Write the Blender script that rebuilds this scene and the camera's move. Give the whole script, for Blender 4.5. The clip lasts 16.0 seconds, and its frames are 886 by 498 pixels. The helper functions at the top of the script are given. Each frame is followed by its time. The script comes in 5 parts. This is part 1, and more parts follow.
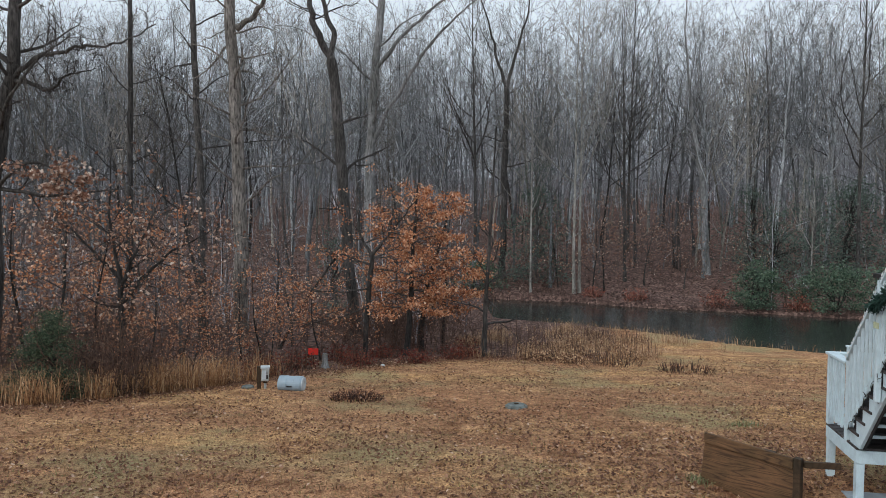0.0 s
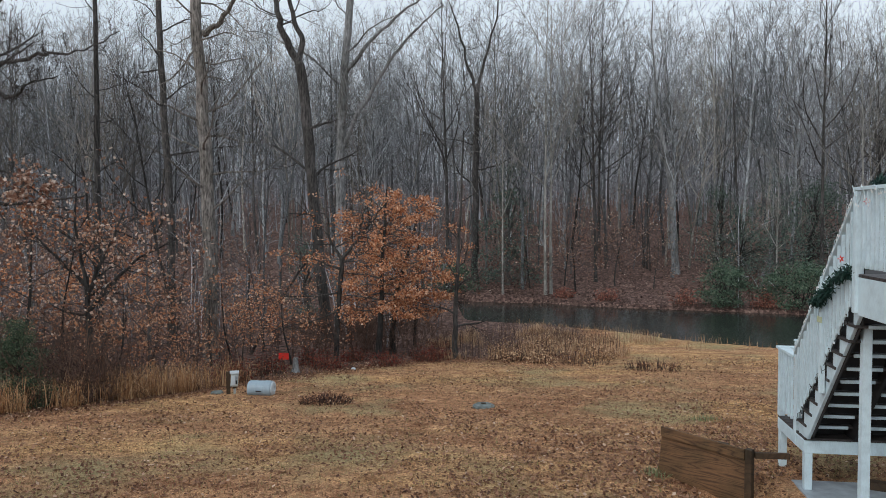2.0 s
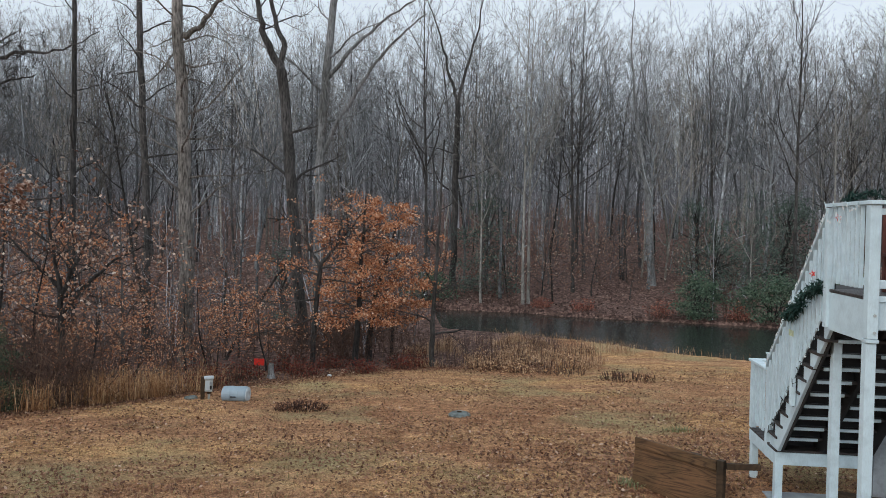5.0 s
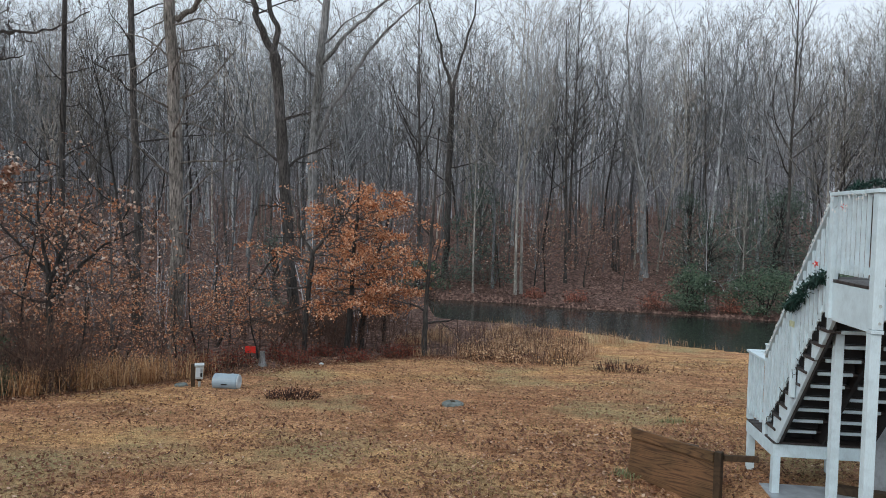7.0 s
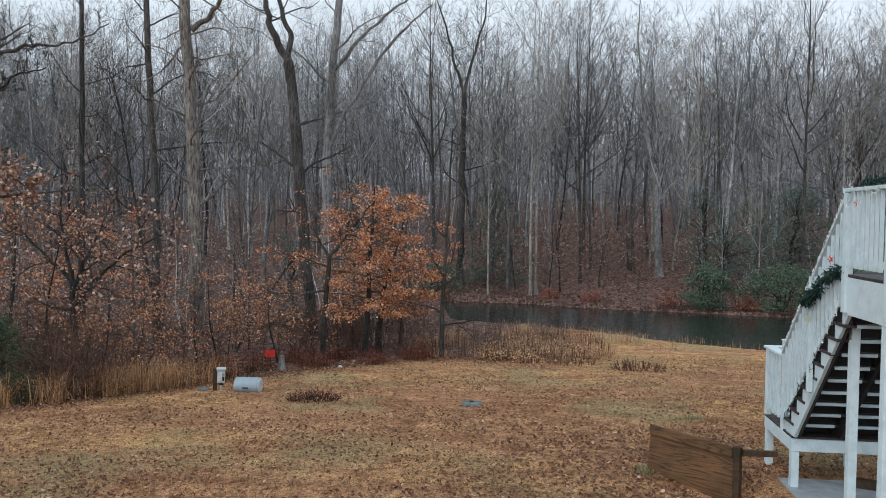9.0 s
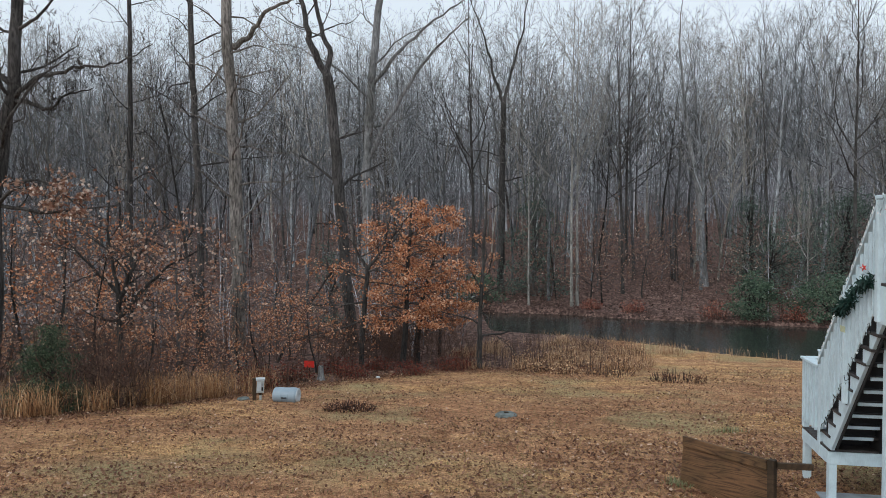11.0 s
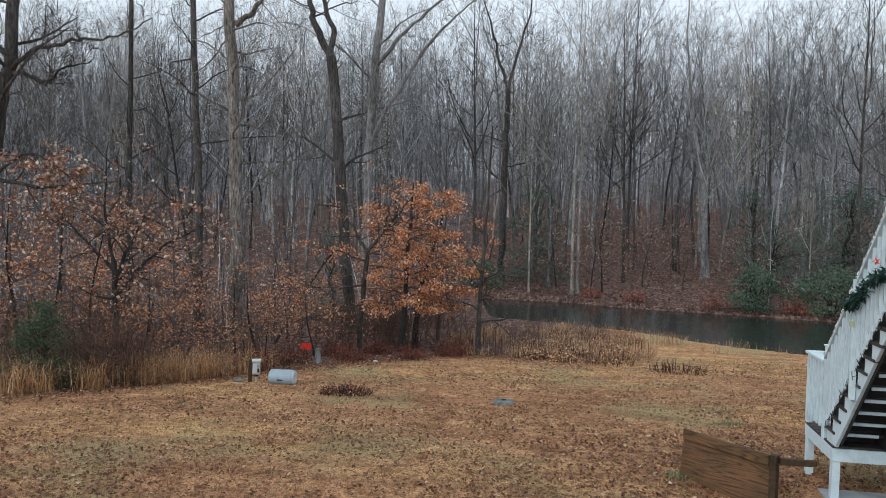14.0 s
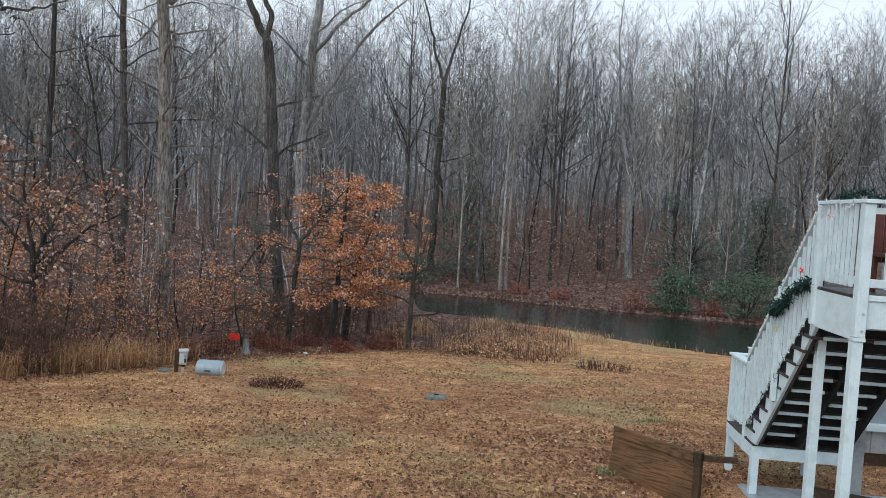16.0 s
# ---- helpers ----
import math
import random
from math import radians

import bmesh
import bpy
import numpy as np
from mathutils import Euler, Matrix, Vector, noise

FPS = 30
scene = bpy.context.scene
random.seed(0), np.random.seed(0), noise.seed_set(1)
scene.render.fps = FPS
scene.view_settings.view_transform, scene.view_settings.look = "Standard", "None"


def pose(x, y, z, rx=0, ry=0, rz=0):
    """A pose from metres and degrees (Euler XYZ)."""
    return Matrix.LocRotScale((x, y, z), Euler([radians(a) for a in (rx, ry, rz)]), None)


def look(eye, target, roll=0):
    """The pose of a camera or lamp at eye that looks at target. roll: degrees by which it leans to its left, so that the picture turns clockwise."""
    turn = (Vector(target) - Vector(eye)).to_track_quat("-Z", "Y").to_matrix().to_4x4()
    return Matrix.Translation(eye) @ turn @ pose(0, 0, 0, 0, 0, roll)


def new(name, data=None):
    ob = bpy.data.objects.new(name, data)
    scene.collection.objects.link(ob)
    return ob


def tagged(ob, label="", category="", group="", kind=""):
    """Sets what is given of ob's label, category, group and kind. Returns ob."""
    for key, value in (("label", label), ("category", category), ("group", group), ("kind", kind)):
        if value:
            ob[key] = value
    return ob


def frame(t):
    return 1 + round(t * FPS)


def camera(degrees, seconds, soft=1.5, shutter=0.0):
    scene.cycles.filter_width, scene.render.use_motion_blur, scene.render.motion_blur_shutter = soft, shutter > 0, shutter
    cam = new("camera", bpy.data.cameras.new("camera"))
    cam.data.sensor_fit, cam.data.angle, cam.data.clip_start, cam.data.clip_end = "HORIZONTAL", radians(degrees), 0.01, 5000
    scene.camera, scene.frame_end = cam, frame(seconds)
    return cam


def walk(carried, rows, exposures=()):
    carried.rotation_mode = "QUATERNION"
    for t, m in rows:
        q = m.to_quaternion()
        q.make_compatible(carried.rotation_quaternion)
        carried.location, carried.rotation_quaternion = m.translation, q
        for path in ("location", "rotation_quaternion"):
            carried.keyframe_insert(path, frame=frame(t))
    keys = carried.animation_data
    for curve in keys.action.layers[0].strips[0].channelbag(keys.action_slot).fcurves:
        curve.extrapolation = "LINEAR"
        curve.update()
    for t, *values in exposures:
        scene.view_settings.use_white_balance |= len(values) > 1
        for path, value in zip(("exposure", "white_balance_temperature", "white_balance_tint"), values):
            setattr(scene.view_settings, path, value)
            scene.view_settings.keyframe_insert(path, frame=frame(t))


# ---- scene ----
cam = camera(61.5, 16.0, soft=0.4)
PATH = [
    (0, (0.872, 0.282, 2.622), (0.511, 2.247, 2.531), 0.5),
    (0.5, (0.884, 0.206, 2.638), (0.598, 2.183, 2.553), 0.5),
    (1, (0.94, 0.16, 2.63), (0.686, 2.142, 2.551), 0.2),
    (1.5, (1.055, 0.138, 2.613), (0.778, 2.117, 2.528), -0.2),
    (2, (1.095, 0.116, 2.623), (0.799, 2.092, 2.541), -0.2),
    (2.5, (1.021, 0.11, 2.632), (0.723, 2.086, 2.548), 0.3),
    (3, (0.91, 0.184, 2.631), (0.65, 2.165, 2.543), 0.9),
    (3.5, (0.849, 0.152, 2.652), (0.63, 2.138, 2.555), 1.3),
    (4, (0.948, 0.161, 2.645), (0.76, 2.15, 2.549), 1.4),
    (4.5, (1.06, 0.133, 2.63), (0.852, 2.12, 2.553), 1.0),
    (4.7, (1.094, 0.081, 2.631), (0.859, 2.066, 2.571), 0.8),
    (6.8, (0.983, 0.205, 2.566), (0.755, 2.19, 2.496), 1.5),
    (7, (1.009, 0.247, 2.572), (0.793, 2.233, 2.486), 1.5),
    (7.5, (1.088, 0.29, 2.54), (0.854, 2.273, 2.444), 1.2),
    (8, (1.058, 0.245, 2.552), (0.824, 2.23, 2.457), 1.2),
    (8.5, (0.988, 0.141, 2.566), (0.741, 2.124, 2.475), 1.2),
    (8.7, (0.955, 0.077, 2.575), (0.713, 2.061, 2.493), 0.8),
    (10.8, (1.241, 0.055, 2.578), (0.884, 2.022, 2.496), -0.5),
    (11, (1.189, 0.012, 2.575), (0.821, 1.977, 2.524), -0.0),
    (11.5, (1.079, -0.12, 2.592), (0.689, 1.841, 2.536), 0.3),
    (12, (0.96, -0.072, 2.561), (0.561, 1.887, 2.481), 0.6),
    (12.5, (0.946, -0.004, 2.546), (0.56, 1.957, 2.459), 1.1),
    (13, (0.978, 0.109, 2.54), (0.609, 2.072, 2.44), 1.3),
    (13.5, (1.094, 0.198, 2.558), (0.725, 2.162, 2.474), 1.4),
    (14, (1.146, 0.24, 2.551), (0.777, 2.204, 2.46), 1.3),
    (14.5, (1.038, 0.334, 2.565), (0.715, 2.305, 2.468), 1.6),
    (15, (0.926, 0.302, 2.565), (0.643, 2.279, 2.457), 1.7),
    (15.5, (0.854, 0.195, 2.58), (0.648, 2.18, 2.455), 2.5),
    (16, (0.936, 0.188, 2.584), (0.761, 2.177, 2.482), 3.5),
]
EXPOSURES = [(0, -0.2), (1, -0.3), (1.5, -0.24), (3, -0.23), (4.5, -0.23), (7, -0.13), (7.5, 0.18), (8, 0.18), (8.5, -0.1), (8.7, -0.12), (11, -0.18), (11.5, -0.34), (12, -0.04), (12.5, 0.1), (13, 0.12), (14, -0.08), (15, -0.06), (15.5, 0.02), (16, -0.01)]
walk(cam, [(t, look(eye, target, roll)) for t, eye, target, roll in PATH], EXPOSURES)

# ---- light: an overcast winter sky with a weak, wide sun behind the cloud ----
SUN_EL, SUN_AZ = 38.0, 215.0
world = bpy.data.worlds.new("overcast")
scene.world = world
world.use_nodes = True
wn = world.node_tree.nodes
wl = world.node_tree.links
wn.clear()
sky = wn.new("ShaderNodeTexSky")
sky.sky_type, sky.sun_disc = "NISHITA", False
sky.sun_elevation, sky.sun_rotation = radians(SUN_EL), radians(SUN_AZ)
sky.air_density, sky.dust_density, sky.ozone_density = 1.0, 4.0, 1.0
cloud = wn.new("ShaderNodeHueSaturation")
cloud.inputs["Saturation"].default_value = 0.22
veil = wn.new("ShaderNodeMix")
veil.data_type = "RGBA"
veil.inputs[0].default_value = 0.6
veil.inputs[7].default_value = (11.7, 13.4, 15.1, 1)
back = wn.new("ShaderNodeBackground")
back.inputs["Strength"].default_value = 0.1015
out = wn.new("ShaderNodeOutputWorld")
wl.new(sky.outputs["Color"], cloud.inputs["Color"])
wl.new(cloud.outputs["Color"], veil.inputs[6])
wl.new(veil.outputs[2], back.inputs["Color"])
wl.new(back.outputs["Background"], out.inputs["Surface"])

sun = new("sun", bpy.data.lights.new("sun", "SUN"))
sun.data.energy, sun.data.angle, sun.data.color = 1.1, radians(40), (1.0, 0.97, 0.93)
az = radians(SUN_AZ)
toward = Vector((math.sin(az) * math.cos(radians(SUN_EL)), math.cos(az) * math.cos(radians(SUN_EL)), math.sin(radians(SUN_EL))))
sun.matrix_world = look(toward * 50, (0, 0, 0))


# ---- materials ----
def shader(name, rough=0.8, spec=0.3, metal=0.0):
    m = bpy.data.materials.new(name)
    m.use_nodes = True
    b = m.node_tree.nodes["Principled BSDF"]
    b.inputs["Roughness"].default_value = rough
    b.inputs["Specular IOR Level"].default_value = spec
    b.inputs["Metallic"].default_value = metal
    return m, m.node_tree.nodes, m.node_tree.links, b


def coords(n, l, scale=(1, 1, 1), kind="Object"):
    c = n.new("ShaderNodeTexCoord")
    k = n.new("ShaderNodeMapping")
    k.inputs["Scale"].default_value = scale
    l.new(c.outputs[kind], k.inputs["Vector"])
    return k.outputs["Vector"]


def noise_tex(n, l, vec, scale, detail=4.0, rough=0.55):
    t = n.new("ShaderNodeTexNoise")
    t.inputs["Scale"].default_value, t.inputs["Detail"].default_value, t.inputs["Roughness"].default_value = scale, detail, rough
    l.new(vec, t.inputs["Vector"])
    return t.outputs["Fac"]


def ramp(n, l, fac, stops):
    r = n.new("ShaderNodeValToRGB")
    e = r.color_ramp.elements
    e[0].position, e[1].position = stops[0][0], stops[-1][0]
    e[0].color, e[1].color = (*stops[0][1], 1), (*stops[-1][1], 1)
    for p, c in stops[1:-1]:
        e.new(p).color = (*c, 1)
    l.new(fac, r.inputs["Fac"])
    return r.outputs["Color"]


def mix(n, l, fac, a, b, blend="MIX"):
    m = n.new("ShaderNodeMix")
    m.data_type, m.blend_type = "RGBA", blend
    for sock, val in ((m.inputs[0], fac), (m.inputs[6], a), (m.inputs[7], b)):
        if isinstance(val, (int, float)):
            sock.default_value = val
        elif isinstance(val, tuple):
            sock.default_value = (*val, 1)
        else:
            l.new(val, sock)
    return m.outputs[2]


def bump(n, l, b, height, strength=0.4, dist=0.02):
    k = n.new("ShaderNodeBump")
    k.inputs["Strength"].default_value, k.inputs["Distance"].default_value = strength, dist
    l.new(height, k.inputs["Height"])
    l.new(k.outputs["Normal"], b.inputs["Normal"])


def bark(name, dark, light, island=False, spread=((0.0, 0.36), (0.5, 0.74), (0.85, 1.25), (1.0, 2.1))):
    m, n, l, b = shader(name, 0.9, 0.2)
    v = coords(n, l, (1, 1, 0.16), "Object")
    a = noise_tex(n, l, v, 20, 6, 0.75)
    c = noise_tex(n, l, coords(n, l, (1, 1, 0.5)), 1.3, 3)
    col = ramp(n, l, a, [(0.38, dark), (0.62, light)])
    blot = ramp(n, l, c, [(0.4, (0.55, 0.55, 0.52)), (0.62, (1.2, 1.2, 1.2))])
    col = mix(n, l, 0.8, col, blot, "MULTIPLY")
    info = n.new("ShaderNodeNewGeometry" if island else "ShaderNodeObjectInfo")
    vary = ramp(n, l, info.outputs["Random Per Island" if island else "Random"], [(p, (k, k, k)) for p, k in spread])
    col = mix(n, l, 1.0, col, vary, "MULTIPLY")
    l.new(col, b.inputs["Base Color"])
    bump(n, l, b, a, 1.0, 0.05)
    return m


def leaf_mat(name, stops, rough=0.6, sheen=0.25):
    m, n, l, b = shader(name, rough, sheen)
    g = n.new("ShaderNodeNewGeometry")
    col = ramp(n, l, g.outputs["Random Per Island"], stops)
    l.new(col, b.inputs["Base Color"])
    t = n.new("ShaderNodeBsdfTranslucent")
    l.new(col, t.inputs["Color"])
    s = n.new("ShaderNodeMixShader")
    s.inputs[0].default_value = 0.3
    l.new(b.outputs["BSDF"], s.inputs[1])
    l.new(t.outputs["BSDF"], s.inputs[2])
    l.new(s.outputs["Shader"], n["Material Output"].inputs["Surface"])
    return m


def paint(name, base, stain, rough=0.55, amount=0.5):
    m, n, l, b = shader(name, rough, 0.4)
    v = coords(n, l)
    a = noise_tex(n, l, v, 5, 5, 0.65)
    f = noise_tex(n, l, coords(n, l, (6, 6, 1)), 22, 3)
    col = ramp(n, l, a, [(0.35, stain), (0.35 + 0.3 * amount + 0.05, base)])
    fine = ramp(n, l, f, [(0.3, (0.9, 0.9, 0.9)), (0.6, (1, 1, 1))])
    l.new(mix(n, l, 1.0, col, fine, "MULTIPLY"), b.inputs["Base Color"])
    bump(n, l, b, f, 0.15, 0.004)
    return m


def wood(name, dark, light, along=(1, 1, 1), rough=0.7):
    m, n, l, b = shader(name, rough, 0.35)
    warp = n.new("ShaderNodeTexNoise")
    warp.inputs["Scale"].default_value, warp.inputs["Detail"].default_value = 1.6, 2.0
    l.new(coords(n, l, (along[0] * 1.2, along[1] * 1.2, along[2] * 2.2)), warp.inputs["Vector"])
    rings = n.new("ShaderNodeMath")
    rings.operation = "MULTIPLY"
    l.new(warp.outputs["Fac"], rings.inputs[0])
    rings.inputs[1].default_value = 34.0
    fold = n.new("ShaderNodeMath")
    fold.operation = "PINGPONG"
    l.new(rings.outputs[0], fold.inputs[0])
    fold.inputs[1].default_value = 1.0
    stain = noise_tex(n, l, coords(n, l), 2.3, 5, 0.6)
    grain = noise_tex(n, l, coords(n, l, (2, 2, 34)), 6, 5, 0.75)
    col = ramp(n, l, fold.outputs[0], [(0.0, dark), (0.3, tuple(0.6 * q + 0.4 * p for p, q in zip(dark, light))), (0.95, light)])
    col = mix(n, l, 0.8, col, ramp(n, l, grain, [(0.32, (0.62, 0.6, 0.58)), (0.62, (1.2, 1.18, 1.15))]), "MULTIPLY")
    col = mix(n, l, 0.85, col, ramp(n, l, stain, [(0.36, (0.55, 0.6, 0.5)), (0.6, (1.15, 1.1, 1.0))]), "MULTIPLY")
    l.new(col, b.inputs["Base Color"])
    bump(n, l, b, grain, 0.3, 0.004)
    return m


def plain(name, base, var=0.2, rough=0.6, scale=14.0, spec=0.4):
    m, n, l, b = shader(name, rough, spec)
    f = noise_tex(n, l, coords(n, l), scale, 5, 0.6)
    lo = tuple(c * (1 - var) for c in base)
    hi = tuple(c * (1 + var) for c in base)
    l.new(ramp(n, l, f, [(0.3, lo), (0.7, hi)]), b.inputs["Base Color"])
    bump(n, l, b, f, 0.2, 0.004)
    return m


BARK_GREY = bark("bark_grey", (0.062, 0.066, 0.071), (0.37, 0.388, 0.41))
BARK_DARK = bark("bark_dark", (0.03, 0.028, 0.028), (0.13, 0.122, 0.118))
BARK_PALE = bark("bark_pale", (0.1, 0.09, 0.08), (0.46, 0.43, 0.39))
# lighter, bluer bark: distance haze is put into the base colour
BARK_HAZY = bark("bark_hazy", (0.165, 0.171, 0.191), (0.5, 0.507, 0.547), island=True)
EVEN = ((0.0, 0.9), (1.0, 1.1))
BARK_SHAGGY = bark("shaggy_bark", (0.06, 0.054, 0.051), (0.36, 0.33, 0.305), spread=EVEN)
BARK_OAK = bark("oak_bark", (0.025, 0.024, 0.024), (0.125, 0.116, 0.112), spread=EVEN)
BARK_POPLAR = bark("poplar_bark", (0.14, 0.135, 0.125), (0.5, 0.48, 0.45), spread=EVEN)
BARK_BEECH = bark("beech_bark", (0.1, 0.1, 0.1), (0.34, 0.345, 0.35), spread=EVEN)
TWIG = plain("twig_bark", (0.085, 0.075, 0.072), 0.35, 0.9, 3.0, 0.1)
LEAF_RUST = leaf_mat("beech_leaf_rust", [(0.0, (0.2, 0.065, 0.03)), (0.35, (0.52, 0.215, 0.105)), (0.8, (0.74, 0.4, 0.23)), (1.0, (0.9, 0.68, 0.5))])
LEAF_TAN = leaf_mat("beech_leaf_tan", [(0.0, (0.15, 0.062, 0.04)), (0.45, (0.32, 0.17, 0.115)), (0.75, (0.47, 0.32, 0.24)), (0.9, (0.66, 0.52, 0.43)), (1.0, (0.8, 0.7, 0.61))])
LEAF_RED = leaf_mat("shrub_leaf_red", [(0.0, (0.1, 0.02, 0.018)), (0.6, (0.2, 0.045, 0.03)), (1.0, (0.28, 0.12, 0.07))])
LEAF_FADED = leaf_mat("shrub_leaf_faded", [(0.0, (0.16, 0.045, 0.035)), (0.6, (0.34, 0.12, 0.085)), (1.0, (0.5, 0.28, 0.2))])
LITTER = leaf_mat("fallen_leaf", [(0.0, (0.08, 0.036, 0.022)), (0.5, (0.2, 0.095, 0.054)), (0.94, (0.38, 0.215, 0.135)), (1.0, (0.66, 0.5, 0.38))])
LITTER_DULL = leaf_mat("old_leaf_litter", [(0.0, (0.06, 0.038, 0.033)), (0.5, (0.162, 0.104, 0.087)), (1.0, (0.35, 0.25, 0.21))])
# hemlock foliage, with a little bluish haze mixed into its green
HAZY_GREEN = leaf_mat("hazy_evergreen_leaf", [(0.0, (0.045, 0.072, 0.06)), (0.6, (0.095, 0.14, 0.115)), (1.0, (0.17, 0.22, 0.18))], 0.45, 0.4)
PINE = leaf_mat("plastic_pine", [(0.0, (0.008, 0.026, 0.022)), (0.6, (0.018, 0.055, 0.045)), (1.0, (0.05, 0.105, 0.085))], 0.5)
RHODO = leaf_mat("rhododendron_leaf", [(0.0, (0.03, 0.06, 0.038)), (0.6, (0.09, 0.15, 0.098)), (1.0, (0.2, 0.26, 0.18))], 0.4, 0.45)
JUNIPER = leaf_mat("juniper_needle", [(0.0, (0.025, 0.045, 0.027)), (0.6, (0.075, 0.112, 0.066)), (1.0, (0.17, 0.205, 0.125))], 0.6)
SEDGE = leaf_mat("dry_sedge", [(0.0, (0.13, 0.06, 0.032)), (0.5, (0.45, 0.245, 0.12)), (0.85, (0.64, 0.4, 0.21)), (1.0, (0.8, 0.6, 0.38))])
WEED = leaf_mat("dry_weed", [(0.0, (0.19, 0.1, 0.06)), (0.5, (0.45, 0.27, 0.16)), (1.0, (0.74, 0.54, 0.34))])
BLADE = leaf_mat("dormant_grass", [(0.0, (0.07, 0.04, 0.022)), (0.3, (0.24, 0.145, 0.075)), (0.5, (0.36, 0.23, 0.12)), (0.85, (0.46, 0.33, 0.18)), (0.93, (0.19, 0.21, 0.08)), (1.0, (0.24, 0.25, 0.1))])
TUFT = leaf_mat("green_grass", [(0.0, (0.12, 0.15, 0.07)), (0.6, (0.26, 0.28, 0.15)), (1.0, (0.4, 0.36, 0.22))])
DARK_STEM = leaf_mat("dark_stem", [(0.0, (0.03, 0.018, 0.016)), (1.0, (0.1, 0.06, 0.05))])
STEM = leaf_mat("dry_stem", [(0.0, (0.05, 0.03, 0.026)), (0.6, (0.12, 0.07, 0.055)), (1.0, (0.2, 0.13, 0.09))])
WHITE = paint("white_deck_paint", (0.565, 0.69, 0.745), (0.48, 0.59, 0.64))
GREY_PAINT = paint("grey_paint", (0.3, 0.32, 0.34), (0.2, 0.21, 0.22))
DARK_WOOD = plain("near_black_board", (0.018, 0.017, 0.018), 0.3, 0.75, 9)
TREAD_WOOD = plain("weathered_tread", (0.04, 0.034, 0.033), 0.4, 0.5, 20)
BOARD = wood("weathered_plywood", (0.055, 0.029, 0.016), (0.15, 0.083, 0.043), (0.25, 0.25, 1.3))
TIMBER = wood("dark_wet_timber", (0.035, 0.021, 0.012), (0.06, 0.037, 0.021), (1, 1, 0.3))
CONCRETE = plain("wet_concrete", (0.27, 0.31, 0.345), 0.3, 0.35, 5)
PLASTIC = plain("blue_grey_plastic", (0.25, 0.325, 0.38), 0.1, 0.4, 6)
CAP = plain("pale_plastic_cap", (0.46, 0.51, 0.54), 0.08, 0.4, 6)
BOX_GREY = plain("pale_grey_metal", (0.38, 0.41, 0.4), 0.15, 0.45, 10)
LID = plain("lichen_grey_lid", (0.13, 0.15, 0.145), 0.55, 0.85, 9)
RED = plain("red_plastic", (0.62, 0.03, 0.02), 0.15, 0.45, 8)
BLACK = plain("black_cord", (0.012, 0.012, 0.012), 0.2, 0.6, 20)
BULB = plain("clear_bulb", (0.75, 0.76, 0.76), 0.1, 0.15, 20, 0.6)
YELLOW = plain("faded_yellow_tag", (0.47, 0.52, 0.34), 0.2, 0.6, 20)
BROWN_RED = plain("red_brown_wood", (0.1, 0.03, 0.022), 0.3, 0.6, 6)
GLASS = plain("window_glass", (0.25, 0.3, 0.34), 0.1, 0.08, 3, 0.6)


def water_mat():
    m, n, l, b = shader("pond_water", 0.16, 0.4)
    f = noise_tex(n, l, coords(n, l, (1, 1, 1)), 1.6, 3)
    l.new(ramp(n, l, f, [(0.3, (0.013, 0.018, 0.015)), (0.7, (0.022, 0.028, 0.024))]), b.inputs["Base Color"])
    bump(n, l, b, noise_tex(n, l, coords(n, l, (1, 1, 1)), 6.0, 4), 0.14, 0.02)
    return m


